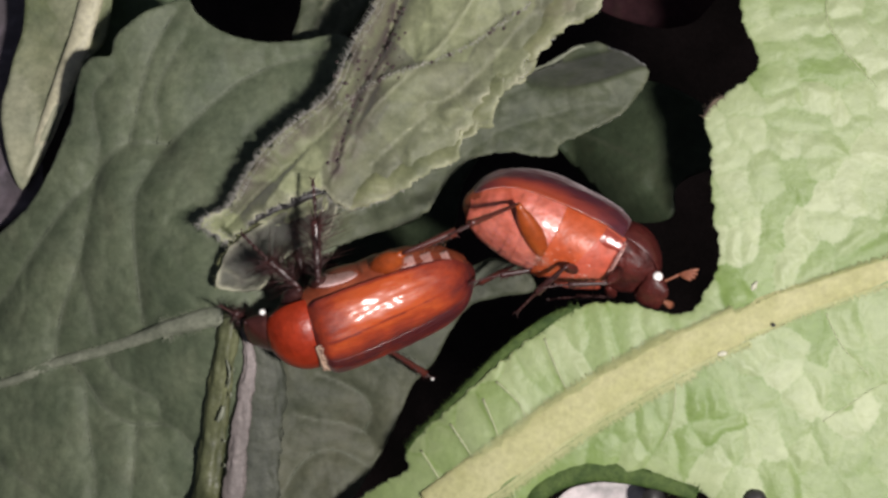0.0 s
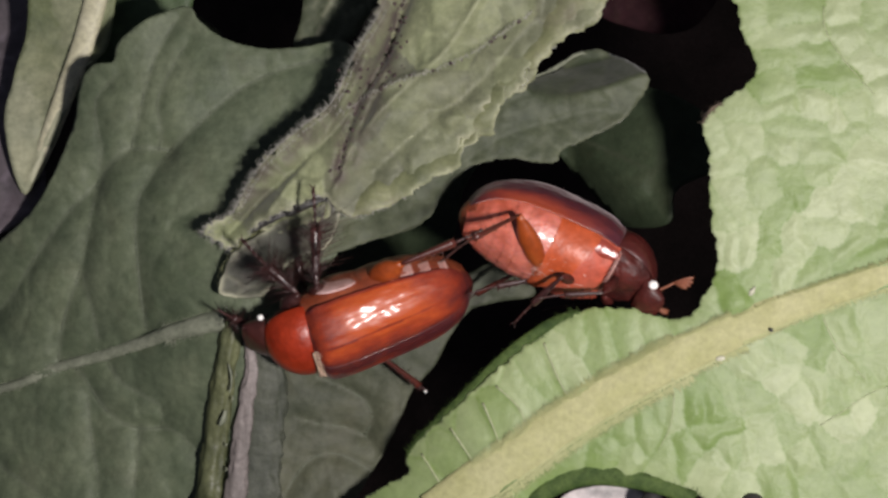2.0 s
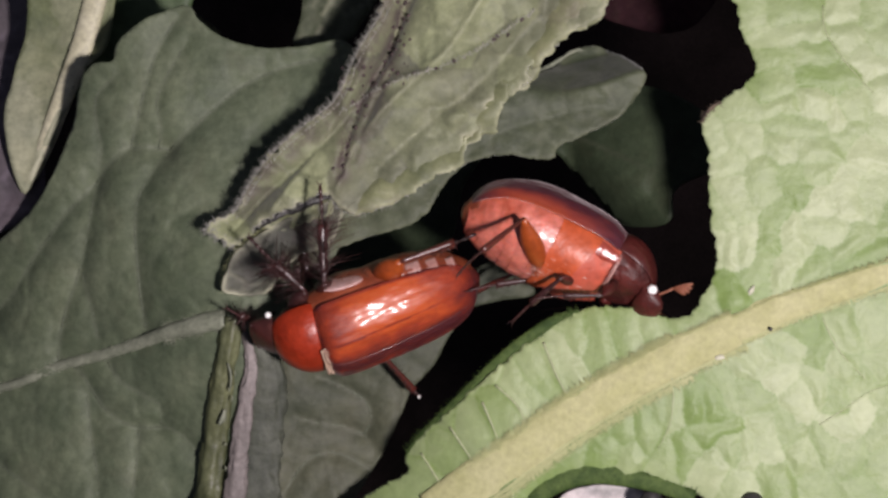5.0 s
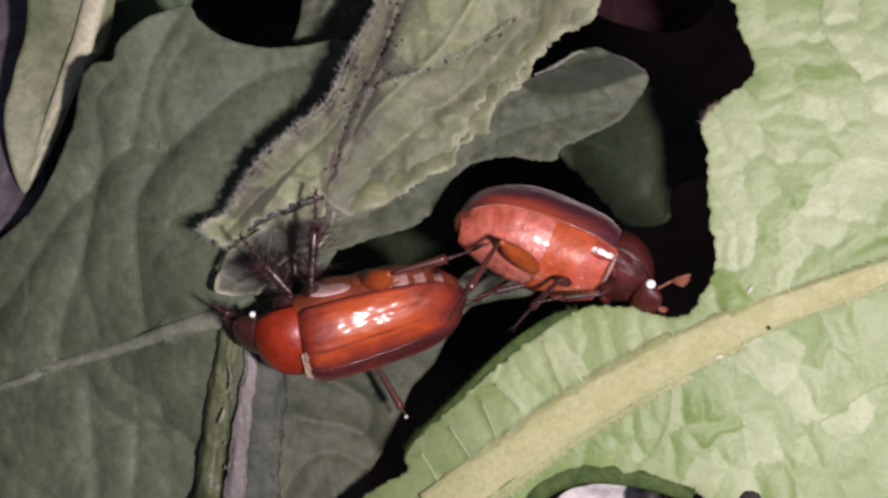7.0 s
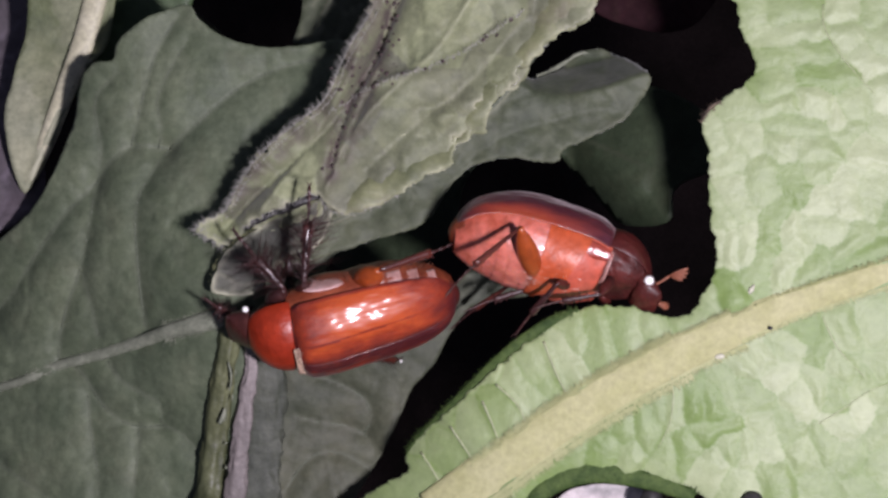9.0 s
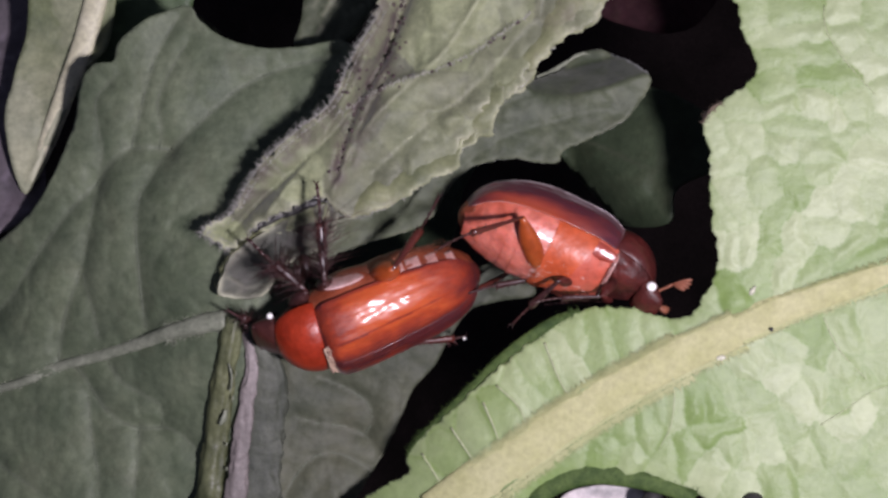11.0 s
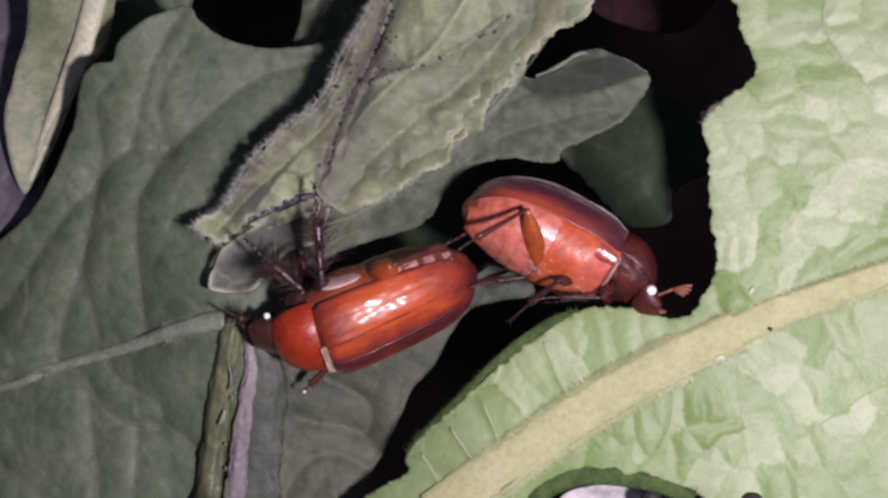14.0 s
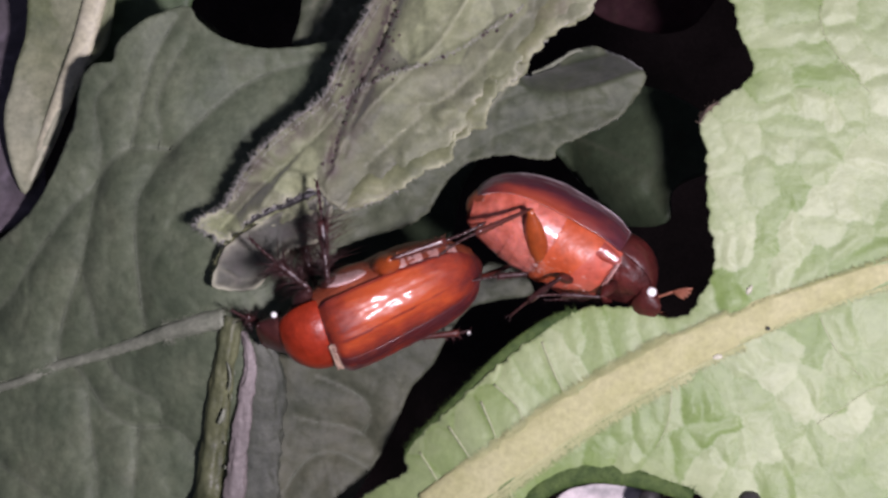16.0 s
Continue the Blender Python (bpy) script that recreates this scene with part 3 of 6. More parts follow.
# ---- the pale chewed leaf, underside up ----
def pale_leaf():
    def h(x, y):
        """Level near the midrib, drooping at the chewed end."""
        return 0.2 + 0.09 * x - 0.035 * np.clip(4.0 - x, 0, None) ** 2 * np.clip((y + 15.0) / 4.0, 0, 1)
    base = (-10.5, -19.5, -6.0)
    lf = thing("leaf", base, "pale green leaf underside with chewed ragged edge and thick midrib", "leaf", "leaves")
    left = [(12.57, 12.27), (12.71, 10.31), (12.91, 9.27), (13.46, 7.85), (12.66, 6.92), (11.84, 6.34), (11.16, 5.66), (11.41, 4.30), (11.45, 2.70), (11.60, 0.98), (11.79, -0.12), (11.65, -1.23), (11.16, -2.02), (10.73, -2.71)]
    low = [(9.88, -2.96), (8.29, -2.62), (6.82, -2.47), (5.60, -2.72), (4.36, -3.57), (2.88, -4.67), (1.39, -6.02), (-0.10, -7.43), (-1.10, -8.39), (-1.80, -9.30), (-1.70, -9.94), (-2.35, -10.40), (-3.61, -11.12), (-4.87, -12.54), (-3.61, -14.27), (-0.10, -13.96)]
    arc = [(2.88, -12.42), (3.99, -10.82), (4.98, -10.06), (6.46, -9.70), (8.05, -9.82), (9.51, -10.15), (11.09, -10.72), (13.15, -11.77), (16.03, -12.71), (21.03, -12.63), (21.03, -3.89), (21.03, 12.14)]
    mid = [(-0.35, -11.85), (1.39, -10.50), (3.38, -8.94), (5.60, -7.35), (7.80, -5.98), (10.24, -4.63), (12.66, -3.48), (15.07, -2.42), (17.47, -1.56), (20.79, -0.45)]
    small = [[(-1.06, -9.05), (-0.23, -10.31), (0.28, -11.16)], [(0.23, -7.83), (1.03, -9), (1.45, -9.64)], [(1.65, -6.69), (2.19, -7.97), (2.44, -8.76)], [(2.22, -5.93), (3.18, -6.83), (3.57, -7.75)], [(4.32, -4.04), (4.66, -4.96), (5.1, -5.95), (5.4, -6.36)], [(9.83, -5.42), (9.9, -6.4), (9.75, -7.64), (9.27, -8.63)], [(16.15, -7.53), (17.23, -6.83), (18.18, -6.14), (19.13, -5.79)], [(16.27, -2.93), (16.7, -3.91), (17.23, -4.69), (18.18, -5.65)], [(16.27, 10.51), (16.32, 9.53), (16.94, 8.42), (17.94, 7.19), (18.42, 6.7)]]
    # the quilted fields between the veins: two ends and a paleness each; c1 and c2 raised for the stronger light there
    c1 = [(13.2, 10.5, 13.39, 10.05, 0.57), (14.47, 10.16, 15.67, 10.27, 0.42), (13.87, 9.12, 15.79, 9.34, 0.72), (13.51, 8.21, 14.59, 8.32, 0.42), (15.55, 8.56, 16.27, 8.31, 0.37), (14.35, 7.22, 13.87, 6.86, 0.4), (16.03, 7.58, 17.23, 7.32, 0.22), (16.99, 10.2, 17.59, 10.44, 0.87), (18.3, 10.36, 18.42, 9.99, 0.52), (17.23, 9.39, 17.47, 8.9, 0.77), (17.82, 8.29, 18.54, 7.8, 1), (18.78, 8.89, 19.04, 9.25, 0.67), (18.9, 7.06, 19.04, 6.09, 0.87), (15.55, 6.24, 16.27, 5.99, 0.87), (16.99, 5.74, 16.87, 5.32, 0.92), (17.71, 6.46, 17.47, 5.85, 0.62), (12.42, 6.09, 14.83, 6.07, 0.67), (11.45, 5.16, 11.74, 4.37, 0.77), (12.66, 5.03, 13.27, 4.66, 0.82)]
    c2 = [(14.23, 4.65, 14.71, 4.36, 0.72), (14.35, 5.39, 16.03, 5.25, 0.47), (15.67, 4.35, 16.51, 4.15, 0.62), (16.99, 4.76, 17.35, 5, 0.57), (17.94, 4.34, 18.66, 4.34, 1), (18.78, 5.24, 19.04, 4.99, 0.72), (12.06, 3.68, 12.42, 3.81, 0.82), (12.42, 2.58, 12.91, 1.72, 0.77), (13.75, 3.31, 13.75, 2.33, 0.54), (14.95, 3.13, 15.36, 2.57, 0.24), (14.35, 1.47, 13.92, 0.25, 0.2), (11.82, 1.84, 11.99, 1.23, 0.62), (11.74, 0.37, 11.65, -0.37, 0.97), (12.54, 0.25, 12.42, -0.37, 0.97), (13.1, 0.49, 13.03, -0.25, 0.87), (16.15, 2.32, 16.27, 1.83, 1), (17.11, 2.93, 17.47, 1.83, 1), (18.3, 2.32, 18.54, 1.58, 0.72), (15.79, 3.06, 16.39, 3.42, 0.52)]
    c3 = [(14.95, 0.98, 15.31, 0, 0.85), (16.03, 0.86, 16.75, 0.73, 0.8), (14.47, -0.98, 15.07, -0.61, 0.8), (16.03, -0.49, 15.55, -0.98, 0.3), (17.23, 0, 18.18, 0.73, 0.45), (17.47, -0.73, 18.78, 0.12, 0.1), (19.02, 0.97, 19.04, 1.46, 0.35), (13.39, -1.23, 13.75, -0.49, 0.3), (12.06, -1.35, 12.42, -1.84, 0.08), (11.41, -1.72, 11.21, -2.21, 0.55), (10.48, -3.2, 10.85, -2.95, 0.45), (9.02, -3.45, 9.39, -3.94, 0.42), (7.8, -3.46, 8.17, -3.95, 0.4), (6.58, -3.59, 6.7, -4.45, 0.33), (4.98, -4.21, 5.35, -5.45, 0.72), (3.87, -4.96, 4.49, -5.95, 0.4), (3.01, -5.59, 3.87, -6.82, 0.52), (2.02, -6.6, 2.76, -7.83, 0.36)]
    c4 = [(1.03, -7, 1.77, -8.73, 0.5), (-0.48, -8.31, 0.53, -9.77, 0.38), (-1.24, -9.87, -0.35, -10.82, 0.45), (1.89, -5.23, 0.4, -6.27, 0.6), (0.15, -6.9, -1.24, -8.48, 0.5), (5.47, -3.34, 5.84, -3.96, 0.5), (14.71, -3.3, 15.55, -3.42, 0.1), (16.27, -3.91, 16.03, -4.77, 0.14), (14.47, -3.92, 15.07, -4.4, 0.6), (13.39, -4.29, 13.75, -4.9, 0.8), (12.66, -4.91, 12.91, -5.15, 0.7), (14.23, -5.51, 14.95, -5.38, 0.92), (15.43, -6.11, 15.19, -6.85, 0.85), (15.79, -5.38, 16.15, -6.11, 0.6), (16.99, -2.93, 17.23, -3.9, 0.5), (18.18, -2.92, 18.54, -3.65, 0.55), (18.78, -4.87, 18.54, -5.36, 0.5), (16.87, -4.88, 17.23, -5.37, 0.55)]
    c5 = [(17.71, -6.1, 18.18, -5.61, 0.42), (16.75, -6.1, 16.99, -6.59, 0.35), (18.06, -6.7, 17.94, -7.44, 1), (16.87, -7.57, 17.35, -7.69, 0.85), (18.42, -8.16, 18.9, -7.31, 0.5), (18.54, -9.5, 18.78, -9.01, 0.4), (11.94, -5.53, 12.3, -6.38, 0.4), (10.73, -5.54, 10.85, -6.89, 0.08), (11.58, -6.39, 11.82, -7.12, 0.1), (12.91, -6.13, 13.63, -6.62, 0.38), (13.75, -7.48, 13.87, -8.82, 0.72), (13.15, -8.58, 13.1, -9.08, 0.72), (14.71, -7.47, 15.07, -8.07, 0.4), (15.31, -8.44, 15.67, -9.17, 0.58), (16.27, -8.18, 16.51, -8.79, 0.4), (17.23, -9.52, 17.71, -8.78, 0.35)]
    c6 = [(11.21, -9.47, 11.82, -9.21, 0.75), (12.42, -8.84, 12.3, -8.35, 0.45), (10.36, -8.61, 10.61, -9.1, 0.2), (9.51, -8.87, 9.39, -9.61, 0.42), (12.78, -9.94, 13.03, -10.18, 0.68), (14.35, -10.04, 13.87, -9.68, 0.35), (16.03, -10.02, 16.27, -10.51, 0.35), (11.33, -7.99, 12.18, -7.74, 0.12), (9.27, -6.16, 9.39, -7.15, 0.28), (9.88, -6.16, 9.83, -7.14, 0.5), (8.66, -7.4, 8.78, -8.39, 0.25), (6.46, -8.9, 7.31, -8.65, 0.12), (7.8, -7.53, 7.93, -8.15, 0.3), (8.05, -8.89, 8.29, -8.64, 0.42), (6.82, -7.42, 7.31, -6.92, 0.18), (5.35, -9.29, 5.84, -8.91, 0.2), (18.18, -10.48, 17.47, -10.29, 0.3), (18.66, -6.33, 18.94, -6.33, 0.5)]
    veins = [(q, 0.26, 0.07) for q in small[:5]] + [(q, 0.17, 0.03) for q in small[5:]]
    skin = blade(lf, base, left + low + arc, h, M_PALE, spacing=0.11, teeth=0.08, pitch=0.55, jag=0.06, cells=c1 + c2 + c3 + c4 + c5 + c6, puff=0.08, tilt=0.05, seam_tone=0.22, veins=veins,
                 waves=(9.0, 0.1), rim=0.15, thick=0.16, seed=11, vein_tone=0.12, ribs=[(q, 0.055) for q in small[:5]] + [(q, 0.03) for q in small[5:]], rib_mat=M_SIDEVEIN, calm=mid, turn=0.5, fine_net=0.008)
    skin = top_of(skin, base)
    girth = [1.22, 1.22, 1.2, 1.15, 1.09, 1.01, 0.9, 0.74, 0.63, 0.52]
    low_dome = [(x, y, float(skin(x, y)) - 0.15 * r) for (x, y), r in zip(mid, girth)]
    tube("midrib", low_dome, girth, M_RIB, lf, base, "thick pale yellow hairy midrib", n=44, flat=0.28, rough=0.02, step=0.2)
    hairs(lf, base, mid[:7], lambda x, y: skin(x, y) + 0.05, 0.36, 0.012, 3, M_RIB_HAIR, both=True, spread=0.6, start=0.72, rise=(0.05, 0.3))
    hairs(lf, base, mid[6:], lambda x, y: skin(x, y) + 0.05, 0.3, 0.014, 5, M_RIB_HAIR, both=True, spread=0.6, start=0.5, rise=(0.05, 0.3))
    hairs(lf, base, mid[:6], lambda x, y: skin(x, y) + 0.04, 0.4, 0.012, 4, M_RIB_HAIR, both=True, spread=0.6, start=0.92, rise=(0.05, 0.3))
    for tuft in ([(13.15, -1.95), (13.25, -1.75), (13.36, -1.55)], [(11.7, -4.68), (11.9, -4.66), (12.1, -4.66)]):
        tube("hair_tuft", on(skin, tuft, 0.05), [0.05, 0.13, 0.04], M_TUFT, lf, base, "pale hair tuft in a vein's fork", n=10, step=0.06, rough=0.05)
    tube("petiole", [(*mid[0], float(h(*mid[0])) + 0.05), (-4, -15, -1.5), (-10.5, -19.5, -6)], [0.75, 0.85, 0.9], M_RIB, lf, base, n=14)
    roll1 = [(5.79, -2.67), (4.96, -3.02), (3.77, -3.77), (2.49, -4.77), (1.34, -5.87), (0.05, -7.18), (-1.00, -8.24), (-1.70, -9.14)]
    roll2 = [(3.75, -11.17), (4.32, -10.61), (5.23, -10.06), (6.46, -9.79), (7.92, -9.92), (9.39, -10.25), (10.85, -10.77)]
    tube("rolled_edge", on(h, roll1, -0.2), [0.08, 0.24, 0.24, 0.2, 0.16, 0.14, 0.12, 0.06], M_RIM, lf, base, "dark green rolled leaf edge", n=12, flat=0.5, ribs=2, rib=0.1)
    tube("rolled_edge", on(h, roll2, -0.2), [0.35, 0.5, 0.46, 0.4, 0.3], M_RIM, lf, base, "dark green rolled leaf edge", n=14, flat=0.35)
    fray = [(11.94, 6.39), (11.55, 6.14), (11.26, 5.80), (11.11, 5.51)]
    tube("frayed_edge", on(h, fray, 0.1), [0.03, 0.07, 0.09, 0.06, 0.03], M_BROWN, lf, base, "brown withered frayed edge", n=8, step=0.06, rough=0.07)
    hairs(lf, base, roll1, lambda x, y: h(x, y) - 0.12, 0.4, 0.03, 17, M_RIM, both=True, spread=1.2, rise=(-0.3, 0.3))
    hairs(lf, base, roll2, lambda x, y: h(x, y) - 0.12, 0.45, 0.04, 18, M_RIM, both=True, spread=1.2, start=0.1, rise=(-0.3, 0.2))
    hairs(lf, base, fray, h, 0.3, 0.05, 12, M_BROWN, both=True)


pale_leaf()


# ---- the big dark leaf and the one beside the stem ----
def dark_leaves():
    def h(x, y):
        """Almost level, drooping towards the outer edge."""
        droop = np.clip(-x - 9.0, 0, None) * np.clip((5.0 - y) / 8.0, 0, 1)
        return -3.8 + 0.05 * x + 0.03 * y - 0.012 * droop ** 2 + swell(x, y) - 0.032 * np.clip(-x - 13.0, 0, None) ** 2 * np.clip((y + 5.0) / 7.0, 0, 1)
    base = (-9.3, -3.0, -5.2)
    lf = thing("leaf", base, "large dull dark green leaf with raised net veins", "leaf", "leaves")
    rim = [(-24.09, -0.83), (-21.38, 0.55), (-19.6, 2.11), (-18.45, 3.9), (-17.56, 6.02), (-17.26, 7.75), (-16.62, 8.74), (-15.62, 8.82), (-15.32, 9.7), (-13.9, 10.78), (-12.03, 11.35), (-11.5, 10.71), (-10.18, 9.81), (-8.32, 9.38), (-6.42, 9.47), (-4.78, 9.67)]
    rest = [(-3.78, 8.41), (-3.52, 5.79), (-3.78, 2.89), (-4.81, 0.26), (-6.35, -2.34), (-8.16, -3.9), (-8.96, -5.21), (-9.28, -8.43), (-9.67, -12.22), (-10.76, -13.84), (-15.6, -14.44), (-23.46, -13.96), (-23.67, -6.96)]
    mid = [(-9.98, -3.18), (-11.12, -3.36), (-13, -3.89), (-14.55, -4.45), (-16.43, -5.03), (-18.62, -5.62), (-20.26, -6.32), (-22.22, -6.87)]
    v1 = [(-14.03, -3.64), (-14.21, -2.11), (-14.37, -0.27), (-14.45, 1.05), (-14.33, 2.38), (-13.79, 3.44), (-12.91, 4.7)]
    v2 = [(-12.91, 4.7), (-11.45, 5.94), (-10.13, 7.13), (-8.81, 7.96), (-6.95, 8.64), (-4.84, 8.99)]
    v3 = [(-12.91, 4.7), (-13.99, 4.86), (-14.73, 4.82), (-14.46, 5.83), (-14.25, 6.75), (-13.92, 7.94), (-13.54, 9.12), (-13, 10.09), (-12.46, 10.96)]
    v4 = [(-14.73, 4.82), (-15.79, 4.12), (-16.5, 3.14), (-17.84, 1.88), (-18.74, 0.76), (-19.66, -0.4), (-20.95, -2.2), (-22.23, -3.31)]
    v5 = [(-17.66, -5.65), (-17.18, -6.13), (-16.34, -7.37), (-15.35, -8.16), (-14.24, -8.44), (-13.26, -8.37), (-12.3, -8.75), (-11.57, -9.61)]
    v6 = [(-18.53, -5.41), (-18.43, -4.32), (-18.06, -2.84), (-17.41, -1.21), (-16.89, 0.8), (-16.5, 3.14)]
    v7 = [(-14.52, -8.54), (-14.54, -9.63), (-14.66, -10.72), (-14.79, -12.06)]
    v8 = [(-16.5, 3.14), (-16.19, 4.78), (-16.47, 6.26), (-16.35, 7.32), (-15.36, 8.28)]
    v9 = [(-16.48, -4.14), (-16.66, -3.08), (-16.99, -1.88), (-17.28, -1.08)]
    v10 = [(-21.79, -10.38), (-20.3, -11.19), (-18.84, -12.08)]
    v11 = [(-15.99, -5.34), (-15.3, -6.26), (-14.04, -6.91), (-13.41, -7.29), (-13.39, -8.29)]
    v12 = [(-13.45, 4.7), (-13.27, 5.68), (-13.46, 6.88), (-12.93, 8.2), (-11.99, 9.77)]
    v13 = [(-17.04, -6.99), (-16.79, -9.16), (-16.53, -10.5), (-16.48, -12.11)]
    deep = (v1, v2, v3, v4, v5, v6)
    slight = (v7, v8, v9, v10, v11, v12, v13)
    main = blade(lf, base, rim + rest, h, M_DARK, spacing=0.16, teeth=0.02, jag=0.02, net=1.5, puff=0.07, tilt=0.03, crumple=(3.2, 0.05), folds=[(mid, 0.7, -0.3)] + [(q, 0.55, -0.42) for q in deep] + [(q, 0.45, -0.28) for q in slight],
                 veins=[(mid, 0.28, 0.15)] + [(q, 0.24, 0.05) for q in deep] + [(q, 0.2, 0.04) for q in slight], waves=(10.0, 0.3), thick=0.14, seed=21, net_vein=0.05, vein_tone=0.3, fine_net=0.02, ribs=[(q, 0.03) for q in deep] + [(q, 0.02) for q in slight], rib_mat=M_VEIN_DK)
    skin = top_of(main, base)
    tube("midrib", on(skin, mid, -0.03), [0.52, 0.42, 0.33, 0.29, 0.26, 0.23, 0.21, 0.19], M_RIB_DARK, lf, base, "pale grey-green midrib", n=12, flat=0.7, rough=0.04)
    hairs(lf, base, mid[:3], skin, 0.4, 0.03, 24, M_RIB_DARK, both=True, spread=0.9, start=0.3, rise=(0.0, 0.3))
    hairs(lf, base, mid, skin, 0.26, 0.05, 23, M_RIB_DARK, both=True, spread=0.7, start=0.12, rise=(0.0, 0.3))
    h2 = plane(-4.9, 0.0, 0.0)
    base2 = (-8.4, -8.0, -6.0)
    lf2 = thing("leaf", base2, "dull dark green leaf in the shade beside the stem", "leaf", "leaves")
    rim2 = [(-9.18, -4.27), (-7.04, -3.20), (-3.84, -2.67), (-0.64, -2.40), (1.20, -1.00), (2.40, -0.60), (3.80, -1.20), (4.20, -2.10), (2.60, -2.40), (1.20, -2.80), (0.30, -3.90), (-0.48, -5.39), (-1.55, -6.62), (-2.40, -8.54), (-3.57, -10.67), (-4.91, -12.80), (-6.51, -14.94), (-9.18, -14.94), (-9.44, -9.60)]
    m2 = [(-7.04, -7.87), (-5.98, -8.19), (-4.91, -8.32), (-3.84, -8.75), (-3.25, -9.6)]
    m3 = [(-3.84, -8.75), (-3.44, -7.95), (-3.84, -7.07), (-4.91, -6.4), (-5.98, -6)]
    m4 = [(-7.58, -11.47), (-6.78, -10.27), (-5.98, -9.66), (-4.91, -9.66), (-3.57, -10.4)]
    blade(lf2, base2, rim2, h2, M_SHADED, spacing=0.17, net=1.5, puff=0.07, tilt=0.04, veins=[(q, 0.2, 0.05) for q in (m2, m3, m4)], folds=[(q, 0.5, -0.4) for q in (m2, m3, m4)],
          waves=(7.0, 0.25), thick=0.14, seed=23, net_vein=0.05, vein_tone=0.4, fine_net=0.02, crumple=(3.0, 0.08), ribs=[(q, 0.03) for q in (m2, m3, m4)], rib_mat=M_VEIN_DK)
    def h3(x, y):
        """Rising to its outer edge and rolled under along the inner one."""
        t = np.clip(1.7 - ((x - 7.73) * 0.72 + (y - 2.50) * 0.69), 0, 2.2) * np.clip((x - 5.0) / 1.5, 0, 1)
        return -12.5 + 0.65 * x - 0.3 * y - 0.8 * t * t
    base3 = (2.5, 9.0, -13.6)
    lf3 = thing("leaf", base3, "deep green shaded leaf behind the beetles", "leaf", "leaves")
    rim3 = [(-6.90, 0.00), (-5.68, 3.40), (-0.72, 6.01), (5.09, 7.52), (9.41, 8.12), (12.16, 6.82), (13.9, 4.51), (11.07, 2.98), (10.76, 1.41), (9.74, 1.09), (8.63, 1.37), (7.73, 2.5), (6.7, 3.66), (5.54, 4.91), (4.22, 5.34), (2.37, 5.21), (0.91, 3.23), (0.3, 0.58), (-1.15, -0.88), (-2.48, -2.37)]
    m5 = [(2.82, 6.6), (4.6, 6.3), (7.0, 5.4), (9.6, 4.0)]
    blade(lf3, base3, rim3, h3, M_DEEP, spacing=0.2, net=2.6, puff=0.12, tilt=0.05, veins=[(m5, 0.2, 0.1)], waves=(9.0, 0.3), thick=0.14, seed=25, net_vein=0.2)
    tube("petiole", [(2.5, 7.0, -13.1), (4.5, 13, -11), (5.6, 17.5, -8)], [0.25, 0.35, 0.4], M_STEM, lf3, base3, n=10)


dark_leaves()


# ---- the grey-green lobed leaf under the withered one ----
def side_leaf():
    def h(x, y):
        """Level, with the upper half of the lobe folded back along a crease."""
        crease = np.interp(x, (3.4, 4.07, 5.64, 7.2, 9.03), (7.6, 7.31, 7.1, 7.44, 8.09))
        return -3.2 - 1.7 * np.clip(y - crease, 0, 1.6) * np.clip((x - 3.2) / 0.8, 0, 1)
    base = (5.0, 12.0, -3.2)
    lf = thing("leaf", base, "grey-green lobed leaf with upturned rim under withered leaf", "leaf", "leaves")
    a = [(-6.63, 2.87), (-6.37, -0.21), (-4.80, 0.00), (-3.50, 0.42), (-1.02, 1.25), (0.03, 2.74), (1.20, 3.86), (3.03, 4.28), (4.54, 4.02), (5.27, 4.07), (5.38, 4.59), (6.68, 5.22), (8.25, 6.05), (9.34, 7.51)]
    b = [(9.34, 8.19), (8.45, 9.08), (7.36, 9.60), (6.21, 9.29), (5.24, 8.61), (4.20, 8.14), (3.55, 8.35), (5.11, 10.96), (6.68, 12.52), (3.03, 13.05), (0.42, 9.92), (-3.76, 5.22)]
    m = [(5.24, 10.70), (3.03, 7.57), (0.42, 4.96), (-2.45, 2.61), (-5.84, 1.04)]
    m2 = [(0.4, 3.6), (1.6, 4.6), (3.0, 5.4), (5.0, 6.0), (7.5, 6.6)]
    m3 = [(1.2, 6.0), (2.4, 6.7), (4.07, 7.31), (5.64, 7.1)]
    blade(lf, base, a + b, h, M_SIDE, spacing=0.16, teeth=0.06, pitch=0.5, jag=0.04, net=1.5, puff=0.06, tilt=0.05,
          veins=[(m, 0.25, 0.12)], waves=(5.0, 0.2), thick=0.13, seed=31, net_vein=0.1, fine_net=0.02, folds=[(m2, 0.5, -0.25), (m3, 0.4, -0.2)], crumple=(1.4, 0.06), edge_pale=0.35, ribs=[(m, 0.08)], rib_mat=M_VEIN_DK)
    crest = [(4.28, 8.19), (5.24, 8.66), (6.21, 9.29), (7.25, 9.55)]
    tube("upturned_rim", on(h, crest, 0.1), [0.04, 0.1, 0.11, 0.05], M_RIB_DARK, lf, base, "pale upturned rim", n=10, rough=0.09, step=0.1)
    tube("petiole", [(5.0, 10.5, -3.2), (5, 13.5, -3.3), (4.6, 15.6, -3.6)], [0.3, 0.4, 0.45], M_STEM, lf, base, n=10)
    return lf


side_lobe = side_leaf()


